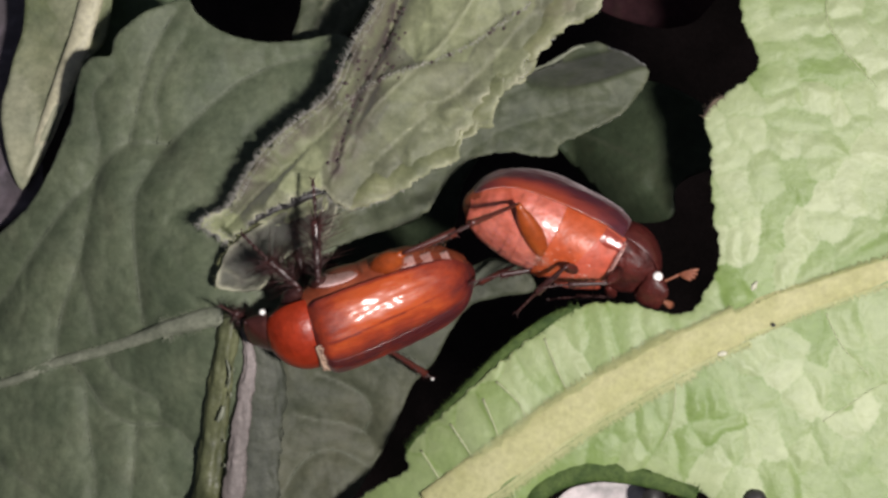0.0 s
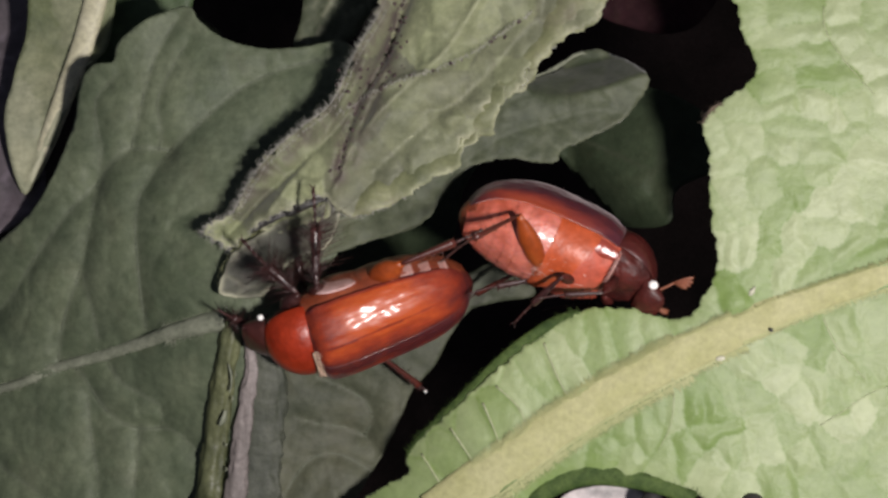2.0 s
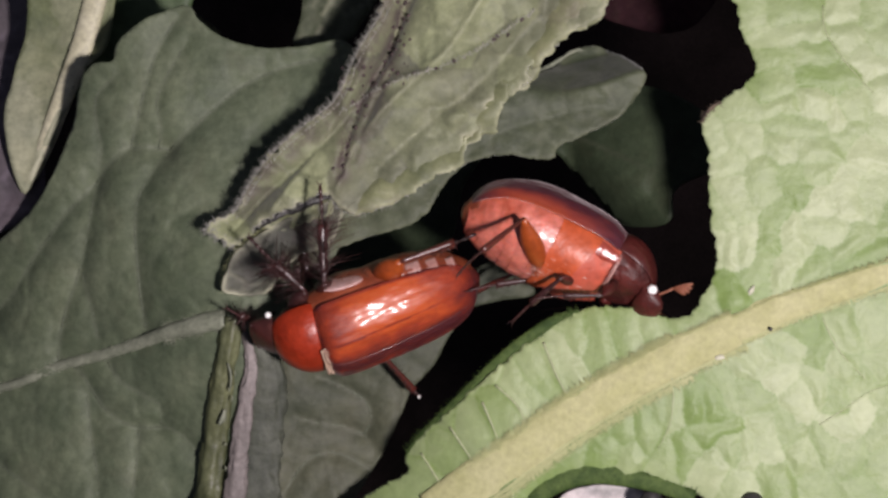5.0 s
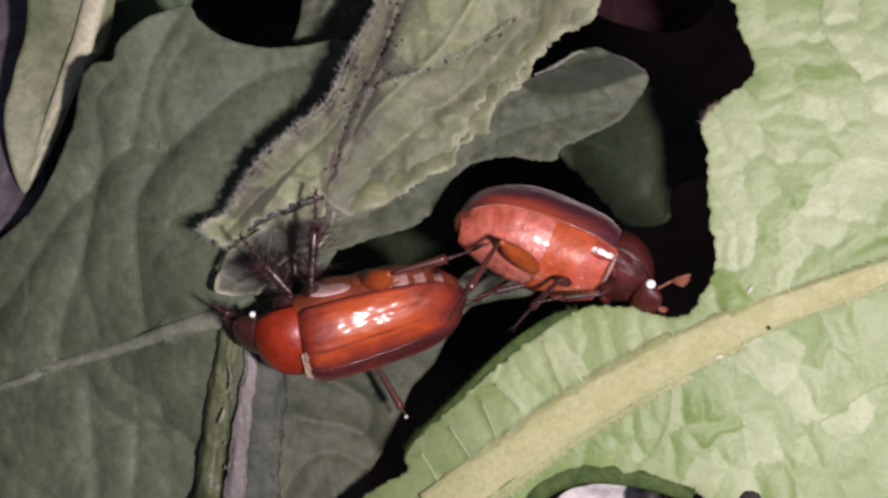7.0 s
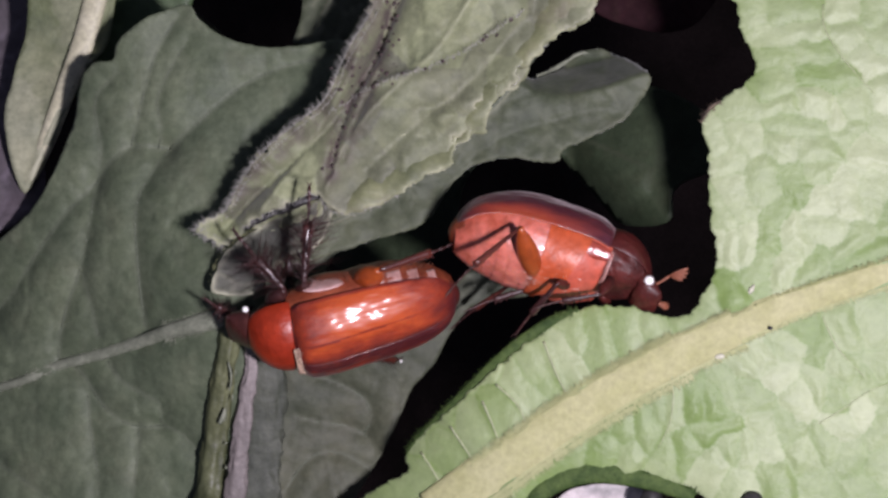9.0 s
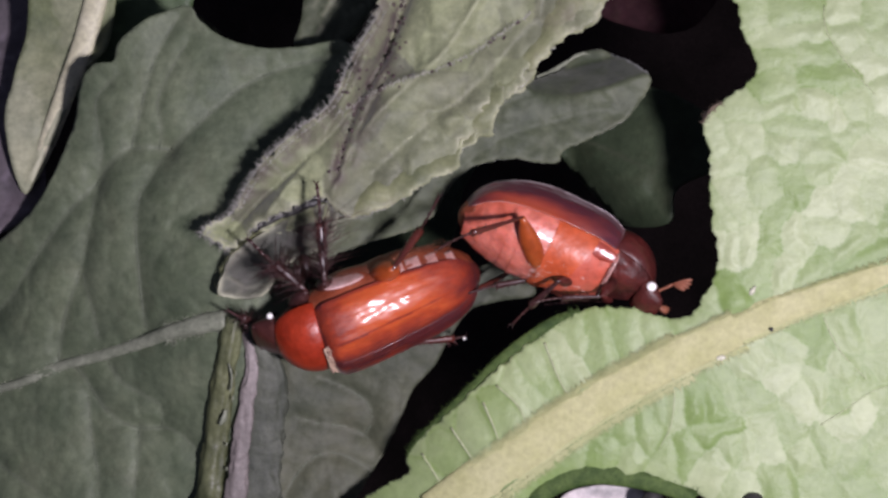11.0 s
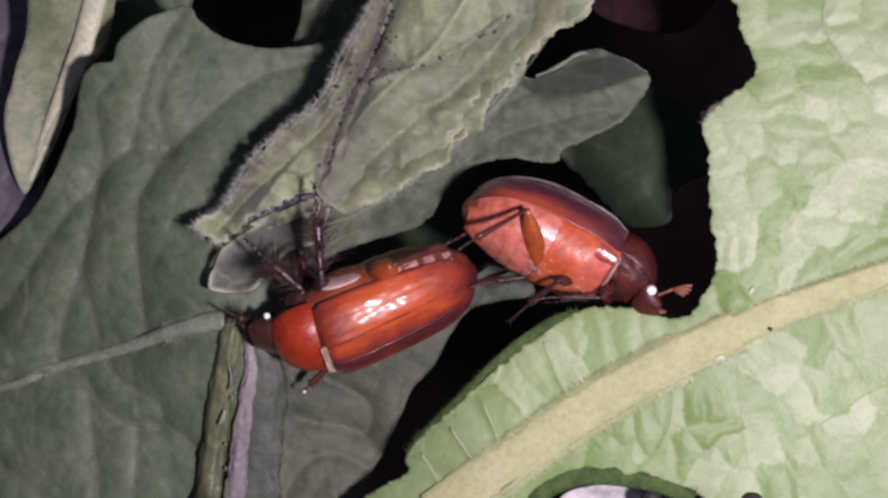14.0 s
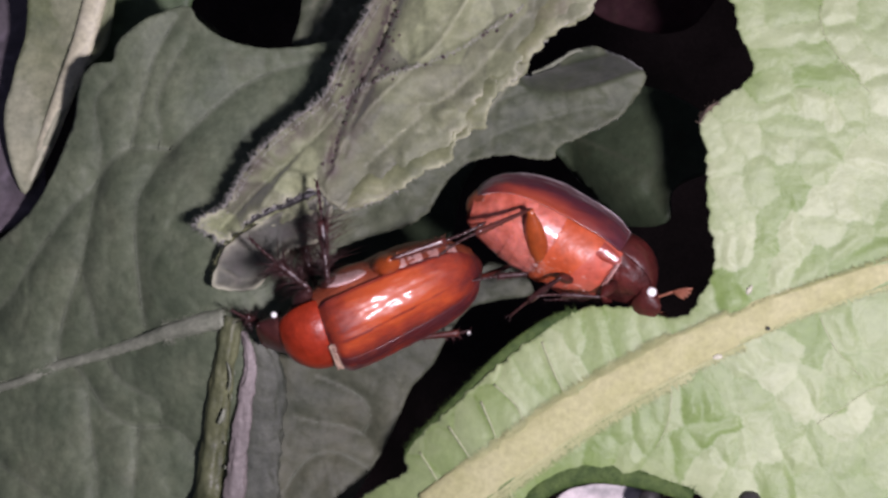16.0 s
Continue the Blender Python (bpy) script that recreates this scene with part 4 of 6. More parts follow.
def crust(parent, base, lines, height, seed):
    """Dark dried crumbs scattered along lines on a leaf, joined."""
    rs = np.random.RandomState(seed)
    verts, faces = [], []
    for line, width, count in lines:
        p = spline(line, 0.1)
        for _ in range(count):
            x, y = p[rs.randint(len(p))] + rs.normal(0, width, 2)
            r = rs.uniform(0.05, 0.13)
            z = float(height(x, y))
            k = len(verts)
            ring = [(x + r * rs.uniform(0.6, 1.2) * math.cos(a), y + r * rs.uniform(0.6, 1.2) * math.sin(a)) for a in np.arange(7) * 2 * math.pi / 7]
            verts += [(u, w, z - 0.03) for u, w in ring] + [(x + 0.6 * (u - x), y + 0.6 * (w - y), z + 0.5 * r) for u, w in ring] + [(x, y, z + 0.6 * r)]
            for j in range(7):
                i = (j + 1) % 7
                faces += [(k + j, k + i, k + 7 + i, k + 7 + j), (k + 7 + j, k + 7 + i, k + 14)]
    ob = part("crust", mesh_of("crust", verts, faces, base), M_CRUMB, parent)
    return tagged(ob, kind="stuff")


# ---- the withered curled leaf that the beetle holds ----
def withered_leaf():
    base = (0, 0, 0)
    lf = thing("leaf", base, "withered grey-green curled leaf with hairy toothed edges", "leaf", "leaves")
    h = lambda x, y: -1.9 + 0.10 * (x + 4.0) + 0.05 * (y - 5.0) - 0.035 * (0.75 * (x + 3.0) + 0.66 * (y - 6.0) * -1 + 3.0) ** 2 * 0.5
    edge = [(-2.16, 12.84), (-3.18, 10.66), (-4.42, 8.53), (-5.29, 6.73), (-6.74, 5.61), (-8.08, 4.43), (-9.16, 3.04), (-9.84, 1.80), (-11.13, 0.98), (-10.87, 0.62), (-9.99, 0.10)]
    low = [(-9.11, 0.93), (-8.08, 1.54), (-6.79, 2.11), (-5.86, 2.52), (-5.45, 2.26), (-4.99, 1.75), (-4.16, 1.64), (-3.08, 1.95), (-2.00, 2.52), (-0.82, 3.28), (0.41, 3.85), (0.51, 4.87), (1.18, 5.23), (1.69, 5.59), (1.74, 6.66)]
    top = [(2.56, 7.02), (3.28, 7.43), (3.53, 8.30), (4.25, 8.71), (5.14, 9.68), (6.45, 10.18), (7.01, 11.10), (7.57, 12.79)]
    f1 = [(-1.64, 11.81), (-2.88, 8.99), (-4.47, 6.42), (-6.27, 4.37), (-8.60, 2.32), (-10.15, 0.77)]
    f2 = [(1.69, 11.79), (-0.10, 8.98), (-2.67, 6.68), (-4.21, 4.88), (-5.24, 2.57)]
    f3 = [(4.51, 11.78), (2.97, 9.48), (1.18, 7.43), (-1.13, 5.65), (-3.44, 3.60)]
    f4 = [(-3.70, 8.73), (-4.99, 6.17), (-6.79, 3.60), (-8.08, 1.80)]
    s1 = [(-2.00, 12.06), (-2.41, 10.27), (-2.98, 8.47), (-3.90, 6.99), (-4.63, 5.24), (-5.04, 3.34)]
    s2 = [(-2.41, 12.32), (-3.44, 9.76), (-4.57, 7.71), (-5.76, 5.91), (-7.82, 4.22), (-9.37, 2.32)]
    s3 = [(-2.77, 7.96), (-3.70, 6.16), (-4.47, 4.11)]
    # the panels between its folds: two ends and a paleness each
    p1 = [(-0.36, 10.81, 1.93, 10.18, 0.85), (-1.12, 9.06, 0.41, 8.8, 0.8), (3.08, 10.81, 2.45, 9.68, 0.5), (4.61, 10.69, 5.63, 10.57, 0.35), (3.98, 9.81, 3.22, 9.06, 0.3), (-3.04, 10.97, -3.68, 9.46, 0.75), (-1.94, 10.32, -1.79, 9.06, 0.77), (-2.35, 8.38, -3.69, 7.68, 0.22), (-4.72, 7.69, -5.37, 6.67, 0.65), (-2.15, 7.04, 0.41, 7.42, 0.4), (-2.41, 5.39, 0.15, 5.78, 0.5), (-3.58, 4.37, -4.74, 3.09, 0.32), (-3.44, 6.41, -4.08, 5.39, 0.22), (-0.62, 4.38, 1.31, 5.28, 0.58), (-5.76, 5.66, -4.99, 4.5, 0.63), (-7.32, 4.25, -6.29, 3.87, 0.78), (-8.63, 3.31, -6.55, 3.04, 0.8), (-9.42, 2.02, -8.64, 2.46, 0.22)]
    p2 = [(-10.35, 1.17, -9.7, 0.73, 0.9), (-8.07, 2.27, -8.91, 1.24, 0.45), (1.69, 8.18, 1.18, 6.67, 0.35), (2.46, 7.93, 3.35, 8.44, 0.6)]
    d1 = [(-2.09, 11.08), (-2.35, 10.2), (-2.66, 9.19), (-2.35, 8.43), (-3.3, 7.55), (-4.33, 7.81), (-4.98, 7.05)]
    d2 = [(-3.95, 6.28), (-4.42, 5.39), (-4.78, 4.58), (-5.31, 3.35)]
    crest = [(-4.98, 6.16), (-3.69, 7.05), (-2.15, 7.67), (-0.61, 8.12), (0.92, 8.8), (2.45, 9.81), (3.71, 10.68)]
    main = blade(lf, base, edge + low + top, h, M_CURL, cells=p1 + p2, seam_tone=0.15, spacing=0.13, teeth=0.22, pitch=0.5, jag=0.09, puff=0.12, tilt=0.12,
          veins=[(f2, 0.16, 0.08), (f3, 0.13, 0.08)], folds=[(crest, 0.16, 0.35), (f1, 0.35, -0.8), (f2, 0.45, 0.35), (f3, 0.45, -0.4), (f4, 0.3, 0.45), (s1, 0.14, -0.5), (s3, 0.2, -0.4)], edge_pale=0.8,
          waves=(3.4, 0.3), rim=-0.08, thick=0.12, seed=41, net_vein=0.06, vein_tone=0.15, fine_net=0.025, turn=0.8, ratio=1.7, crumple=(1.1, 0.045), stains=[(s1, 0.45, 1.0), (s2, 0.7, 0.75), (s3, 0.6, 0.6)])
    skin = top_of(main, base)
    hairs(lf, base, crest, skin, 0.24, 0.09, 26, M_HAIR, both=True, spread=1.2, rise=(0.1, 0.7))
    crust(lf, base, [(crest, 0.12, 14), (d1, 0.28, 60), (d2, 0.10, 16)], skin, 47)
    inner = [(-5.72, 2.25), (-4.60, 3.12), (-3.17, 3.93), (-1.38, 4.70), (0.05, 5.47), (0.56, 6.64), (1.69, 7.92), (2.45, 9.09), (3.73, 10.22), (4.50, 12.26)]
    lobes = (
        ([(-5.36, 2.30), (-4.96, 1.69), (-4.14, 1.56), (-3.07, 1.86), (-1.99, 2.43), (-0.82, 3.19), (0.46, 3.78), (0.61, 4.55), (1.33, 5.16), (1.07, 6.39), (-0.36, 5.72), (-2.15, 4.90), (-3.68, 3.99), (-4.96, 3.12)], 45),
        ([(0.15, 4.39), (0.71, 4.95), (1.33, 5.16), (1.99, 5.26), (2.25, 6.23), (2.55, 6.89), (2.14, 7.91), (1.07, 7.15), (0.15, 5.87)], 46),
        ([(1.58, 6.33), (2.55, 6.84), (3.37, 7.25), (3.83, 7.65), (4.03, 8.42), (4.59, 8.88), (3.98, 9.95), (2.86, 9.34), (1.68, 7.91)], 47),
        ([(3.47, 8.10), (4.28, 8.61), (5.20, 9.58), (6.47, 10.09), (7.03, 11.06), (6.78, 12.23), (4.48, 12.23), (3.47, 10.19)], 48))
    dip = spline(inner, 0.6)

    def drape(x, y):
        """Sinks into the blade along the inner line and rises towards the free edge."""
        d = line_dist(np.stack([np.ravel(x), np.ravel(y)], 1).astype(float), dip)[0]
        return h(x, y) + 0.42 - 1.1 * np.exp(-(d / 0.75) ** 1.5).reshape(np.shape(x))
    for o, k in lobes:
        blade(lf, base, o, (lambda x, y, k=k: drape(x, y) - 0.05 * (k - 45)), M_LOBE, spacing=0.12, teeth=0.14, pitch=0.8, jag=0.06, net=1.6, puff=0.05, tilt=0.05, crumple=(1.1, 0.035), waves=(3.0, 0.22), rim=0.12, thick=0.09, seed=k,
              net_vein=0.04, fine_net=0.02, edge_pale=0.7, name="lobe", label="crumpled yellow-green lobe with a pale edge", turn=0.8, ratio=1.7)
    hf = plane(-3.1, 0.0, 0.0)
    flap = [(-10.42, -1.93), (-10.27, -0.94), (-9.80, -0.10), (-8.95, 0.55), (-7.87, 1.20), (-6.52, 1.80), (-5.32, 2.20), (-5.06, 1.56), (-5.58, 0.26), (-6.88, -0.26), (-7.77, -1.04), (-8.39, -1.93), (-9.38, -2.14)]
    blade(lf, base, flap, hf, M_TORN, spacing=0.14, teeth=0.05, jag=0.03, net=1.5, puff=0.08, tilt=0.08, waves=(3.0, 0.2), rim=-0.3, thick=0.1, seed=43,
          net_vein=0.2, edge_pale=1.0, name="tip_fold", label="torn folded tip with a pale rim")
    fold = [(-8.62, 1.09), (-7.94, 1.71), (-6.85, 2.18), (-5.81, 2.54), (-5.35, 2.18), (-5.66, 1.51), (-6.72, 1.14), (-7.84, 0.78)]
    blade(lf, base, fold, plane(-2.8), M_LOBE, spacing=0.12, teeth=0.12, pitch=0.4, jag=0.06, net=1.2, puff=0.06, crumple=(0.9, 0.06), waves=(1.6, 0.2), thick=0.09, seed=49, edge_pale=0.8, name="tip_fold", label="small crumpled yellow-green fold")
    # dark strip laid in the gap to stand for its shade
    crack = [(-8.9, 0.98), (-7.97, 1.48), (-7.2, 1.75), (-6.7, 2.02), (-5.95, 2.30), (-5.45, 2.35)]
    tube("dry_crease", on(hf, crack, 0.5), [0.06, 0.16, 0.14, 0.2, 0.2, 0.1], M_SEED, lf, base, "dark strip put in for the shade in the gap along the torn edge", n=10, step=0.1, rough=0.12)
    hairs(lf, base, flap[:7], hf, 0.34, 0.025, 19, M_RIB_HAIR, side=-1.0, spread=0.9, rise=(-0.1, 0.6))
    hairs(lf, base, edge, skin, 0.4, 0.03, 6, M_HAIR, side=1.0, spread=0.7, start=-0.05, rise=(0.0, 0.6))
    hairs(lf, base, edge, skin, 0.34, 0.09, 16, M_HAIR, side=1.0, spread=1.4, start=-0.3, rise=(0.2, 0.9))
    hairs(lf, base, low[:9], skin, 0.3, 0.07, 7, M_HAIR, side=1.0, spread=1.3)
    tube("petiole", [(5.0, 12.4, -1.6), (5.0, 14.5, -2.4), (4.6, 15.8, -3.6)], [0.3, 0.4, 0.45], M_STEM, lf, base, n=10)
    raise_leaf(lf, 1.3)
    return lf


curled = withered_leaf()


# ---- leaves further down ----
def far_leaves():
    h = plane(-6.4, 0.0, 0.02)
    base = (-20.5, 13.0, -12)
    lf = thing("leaf", base, "narrow yellow-green leaf with straw-coloured midrib", "leaf", "leaves")
    o = [(-19.21, 13.55), (-20.01, 10.30), (-20.62, 8.14), (-20.96, 6.24), (-20.59, 4.07), (-20.10, 2.77), (-19.72, 2.83), (-18.90, 4.35), (-18.13, 6.24), (-17.31, 8.36), (-16.11, 9.66), (-15.67, 11.93), (-15.44, 13.55)]
    m = [(-16.20, 13.55), (-16.59, 11.93), (-17.14, 9.93), (-17.80, 8.14), (-18.57, 6.11), (-19.61, 3.37)]
    o, m = ([(1.005 * x, 1.005 * y) for x, y in q] for q in (o, m))
    fields = [(-19.36, 11.39, -18.96, 10.3, 0.12), (-18.27, 11.39, -18.01, 10.3, 0.5), (-19.64, 8.95, -18.55, 9.09, 0.35), (-18.83, 7.87, -18.29, 8.55, 0.6), (-20.33, 7.06, -19.65, 5.97, 0.95), (-18.97, 6.51, -18.71, 5.7, 0.75), (-19.93, 4.62, -19.67, 3.8, 0.85), (-15.7, 11.66, -16.11, 10.3, 0.05)]
    blade(lf, base, o, h, M_STRIP, spacing=0.2, cells=fields, puff=0.1, tilt=0.06, seam_tone=0.1, veins=[(m, 0.35, 0.2)], waves=(6.0, 0.35), thick=0.15, seed=51)
    tube("midrib", on(h, m, 0.12), [0.56, 0.56, 0.54, 0.5, 0.44, 0.2], M_RIB_STRIP, lf, base, "straw-coloured midrib", n=12, flat=0.5)
    tube("petiole", [(*m[0], float(h(*m[0]))), (-21, 13.6, -15), (-22, 14, -18)], [0.42, 0.5, 0.55], M_STEM, lf, base, n=10)
    raise_leaf(lf, -2.0, base)
    h = plane(-7.2)
    base = (-18.0, 13.5, -16)
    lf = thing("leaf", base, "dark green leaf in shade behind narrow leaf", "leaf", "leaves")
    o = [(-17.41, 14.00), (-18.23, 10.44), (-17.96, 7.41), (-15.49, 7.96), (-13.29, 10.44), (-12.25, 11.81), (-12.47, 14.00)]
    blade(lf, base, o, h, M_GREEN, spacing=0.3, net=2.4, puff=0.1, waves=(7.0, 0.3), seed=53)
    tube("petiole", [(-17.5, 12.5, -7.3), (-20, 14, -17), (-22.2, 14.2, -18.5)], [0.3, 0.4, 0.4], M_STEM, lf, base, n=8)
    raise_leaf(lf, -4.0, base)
    h = plane(-7.4, 0.0, -0.42)
    base = (-24.0, 6.0, -20)
    lf = thing("leaf", base, "dull mauve-grey leaf below the others", "leaf", "leaves")
    o = [(-25.35, 14.58), (-20.14, 14.58), (-20.51, 12.26), (-20.99, 8.84), (-20.10, 5.75), (-19.51, 2.99), (-20.40, 1.52), (-21.97, 0.54), (-24.32, -0.54)]
    o = [(1.01 * x, 1.01 * y) for x, y in o]
    blade(lf, base, o, h, M_MAUVE, spacing=0.3, net=2.4, puff=0.1, waves=(9.0, 0.4), seed=55)
    tube("petiole", [(-24, 8, -7.5), (-27, 14, -24), (-27, 23, -58)], [0.4, 0.5, 0.5], M_STEM, lf, base, n=8)
    h = plane(-6.5)
    base = (-5.0, 15.0, -10)
    lf = thing("leaf", base, "small grey-green leaf strip below the others", "leaf", "leaves")
    o = [(-6.10, 13.88), (-6.97, 10.89), (-7.19, 9.69), (-5.23, 9.69), (-3.92, 10.89), (-2.83, 13.88)]
    m = [(-4.74, 13.61), (-5.69, 11.43), (-6.21, 9.80)]
    blade(lf, base, o, h, M_SIDE, spacing=0.25, net=1.8, puff=0.1, veins=[(m, 0.2, 0.15)], waves=(7.0, 0.3), seed=57)
    tube("petiole", [(*m[0], -6.5), (0, 16, -7), (6.2, 18.5, -9)], [0.25, 0.35, 0.4], M_STEM, lf, base, n=8)
    h = plane(-18.0)
    base = (11.0, 15.0, -18)
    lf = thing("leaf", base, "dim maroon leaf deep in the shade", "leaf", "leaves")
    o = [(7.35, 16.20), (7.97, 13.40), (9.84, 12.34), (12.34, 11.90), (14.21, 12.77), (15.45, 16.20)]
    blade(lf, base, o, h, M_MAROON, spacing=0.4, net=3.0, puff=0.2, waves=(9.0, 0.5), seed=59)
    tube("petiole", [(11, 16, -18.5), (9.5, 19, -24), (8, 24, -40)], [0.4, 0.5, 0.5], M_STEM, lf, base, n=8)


far_leaves()


# ---- pale petal and dark seeds seen through the gap at the leaf's foot ----
def litter():
    h = plane(-2.6, 0.0, 0.25)
    base = (7.0, -12.0, -5.0)
    pt = thing("petal", base, "crumpled pale pinkish-white petal under the leaf", "petal")
    o = [(4.75, -12.96), (5.41, -11.84), (6.34, -11.28), (7.94, -11.11), (9.16, -11.33), (10.13, -12.40), (9.93, -14.66), (7.24, -15.51), (5.05, -14.66)]
    blade(pt, base, o, h, M_PETAL, spacing=0.2, jag=0.03, net=1.4, puff=0.08, tilt=0.1, waves=(2.5, 0.2), seed=61, thick=0.08)
    tube("petiole", [(7, -13.5, -6.2), (0, -17, -9), (-10.9, -20.5, -12.5)], [0.2, 0.3, 0.4], M_STEM, pt, base, n=8)
    # the second lump stands for a greyish curl of the leaf edge
    for k, (x, y, z, r) in enumerate([(9.5, -11.55, -2.9, 0.55), (13.3, -10.95, 1.6, 0.5), (14.02, -3.42, 1.72, 0.09)]):
        bm = bmesh.new()
        bmesh.ops.create_icosphere(bm, subdivisions=3, radius=r * MM)
        for v in bm.verts:
            v.co *= 1 + 0.16 * noise.noise(v.co * 2200 + Vector((k * 3.1, 0, 0)))
            v.co.z *= 0.75
        me = bpy.data.meshes.new("dropping")
        bm.to_mesh(me)
        bm.free()
        me.materials.append(M_SEED)
        me.shade_smooth()
        ob = tagged(new("dropping", me), "small dark wrinkled lump on the leaf" if k else "small dark wrinkled dropping beside the petal", "dropping")
        ob.location = Vector((x, y, z)) * MM + Vector((0, 0, REF))


litter()


# ---- beetles ----
def beetle_pose(x, y, z, heading, roll, pitch):
    """A beetle's pose: millimetres, the way its head points, and how far its back leans to its left."""
    turn = Matrix.Rotation(radians(heading), 4, "Z") @ Matrix.Rotation(radians(-roll), 4, "X") @ Matrix.Rotation(radians(-pitch), 4, "Y")
    return Matrix.Translation(Vector((x, y, z)) * MM + Vector((0, 0, REF))) @ turn


def loft(xs, wide, high, deep, lo=-180.0, hi=180.0, n=28, zc=0.0, power=1.0, grooves=None, caps=True, dent=0.0):
    """A body shell of rings along x: half width, height above and depth below the axis. lo, hi: the arc, 0 at the left side, 90 at the back."""
    full = hi - lo >= 359
    verts, faces = [], []
    k = n if full else n + 1
    for i, x in enumerate(xs):
        z0 = zc[i] if hasattr(zc, "__len__") else zc
        for j in range(k):
            a = radians(lo + (hi - lo) * j / n)
            c, s = math.cos(a), math.sin(a)
            c = math.copysign(abs(c) ** power, c)
            s = math.copysign(abs(s) ** power, s)
            g = 1.0 if grooves is None else 1 - grooves[0] * (0.5 + 0.5 * math.cos(a * grooves[1])) ** 6
            if dent:
                g += dent * noise.noise((x * 0.9, c * 3.2, s * 3.2)) + 0.5 * dent * noise.noise((x * 2.2 + 7, c * 8, s * 8))
            verts.append((x, wide[i] * c * g, z0 + (high[i] if s > 0 else deep[i]) * s * g))
    for i in range(len(xs) - 1):
        for j in range(n):
            a, b = i * k + j, i * k + (j + 1) % k
            faces.append((a, b, b + k, a + k))
    if full and caps:
        faces += [tuple(range(k))[::-1], tuple(range((len(xs) - 1) * k, len(xs) * k))]
    return verts, faces


def smooth_table(x, *knots):
    c = spline(np.array(knots, float), 0.05)
    o = np.argsort(c[:, 0])
    return np.interp(x, c[o, 0], c[o, 1])


BEND = [0.0, 0.0, 1.0, 1.0, 0.0]


def warp(p):
    """Bends the fore body (first angle) and the tail (second) down towards the belly, after stretching both and a shift."""
    x, y, z = p
    x = 1.9 + (x - 1.9) * BEND[2 if x > 1.9 else 3] + BEND[4]
    for k, x0, sg in ((0, 0.6, 1), (1, -2.2, -1)):
        s, run = (x - x0) * sg, (3.0, 1.6)[k]
        if s > 0 and BEND[k]:
            a, cx, cz, n = 0.0, 0.0, 0.0, 8
            for i in range(n):
                a = radians(BEND[k]) * min(s * (i + 0.5) / n / run, 1.0)
                cx, cz = cx + math.cos(a) * s / n, cz - math.sin(a) * s / n
            a = radians(BEND[k]) * min(s / run, 1.0)
            return (x0 + sg * (cx + z * math.sin(a)), y, cz + z * math.cos(a))
    return (x, y, z)


def shell(name, data, material, parent, label="", thick=0.0, bent=True):
    if bent:
        data = ([warp(p) for p in data[0]], data[1])
    ob = part(name, mesh_of(name, *data), material, parent, label)
    bm = bmesh.new()
    bm.from_mesh(ob.data)
    bmesh.ops.recalc_face_normals(bm, faces=bm.faces)
    bm.to_mesh(ob.data)
    bm.free()
    if thick:
        s = ob.modifiers.new("thickness", "SOLIDIFY")
        s.thickness, s.offset = thick * MM, 1
    return ob


def bristles(anchors, length, rs, r=0.012):
    verts, faces = [], []
    for a, d in anchors:
        a, d = np.array(a, float), np.array(d, float) + rs.normal(0, 0.15, 3)
        d /= np.linalg.norm(d)
        s = np.cross(d, (0.31, 0.7, 0.2))
        s /= np.linalg.norm(s)
        u = np.cross(s, d)
        k = len(verts)
        verts += [a + s * r, a - s * 0.5 * r + u * 0.87 * r, a - s * 0.5 * r - u * 0.87 * r, a + d * length * rs.uniform(0.6, 1.2)]
        faces += [(k, k + 1, k + 3), (k + 1, k + 2, k + 3), (k + 2, k, k + 3)]
    return verts, faces


def join(*pieces):
    verts, faces = [], []
    for v, f in pieces:
        k = len(verts)
        verts += list(v)
        faces += [tuple(i + k for i in q) for q in f]
    return verts, faces


def femur_data(length, width):
    xs = np.linspace(0, length, 14)
    s = xs / length
    w = width * (0.35 + 0.65 * np.sin(np.clip(s * 1.05 + 0.06, 0, 1) * math.pi) ** 0.7)
    w[0], w[-1] = w[0] * 0.5, width * 0.3
    return loft(xs, w * 0.5, w * 0.38, w * 0.38, n=14)


def shin_data(length, width):
    xs = np.linspace(0, length, 12)
    w = width * (0.45 + 0.55 * xs / length)
    w[0] *= 0.7
    return loft(xs, w * 0.5, w * 0.42, w * 0.42, n=10)


def foot_data(length, width, foot):
    """Five bead-like joints in a row, with two claws."""
    n = 5
    p = [(length - 0.04 + foot * k / 10, 0, -0.012 * k * k * foot / 10) for k in range(11)]
    r = [width * (0.10 if k % 2 == 0 else 0.18) for k in range(2 * n + 1)]
    pieces = [tube_data(p, r, n=8, step=0.05, up=(0, 1, 0))]
    x, _, z = p[-1]
    for sg in (-1, 1):
        pieces.append(tube_data([(x - 0.03, 0, z), (x + 0.12, 0.08 * sg, z), (x + 0.2, 0.14 * sg, z - 0.12)], [width * 0.08, width * 0.05, 0.005], n=6, step=0.06, up=(0, 1, 0)))
    return join(*pieces)


def bristle_data(length, width, rs, shaggy):
    spurs = [((length * k, 0, width * 0.4 * sg), (0.6, 0.1 * sg, sg)) for k in (0.35, 0.55, 0.7, 0.85, 0.98) for sg in (-1, 1)]
    fuzz = [((length * rs.uniform(0.05, 1), 0, 0), (0.5, rs.normal(), rs.normal())) for _ in range(int(120 * shaggy))]
    return join(bristles(spurs, width * 1.8 * shaggy, rs, 0.045), bristles(fuzz, width * 2.2 * shaggy, rs, 0.018))


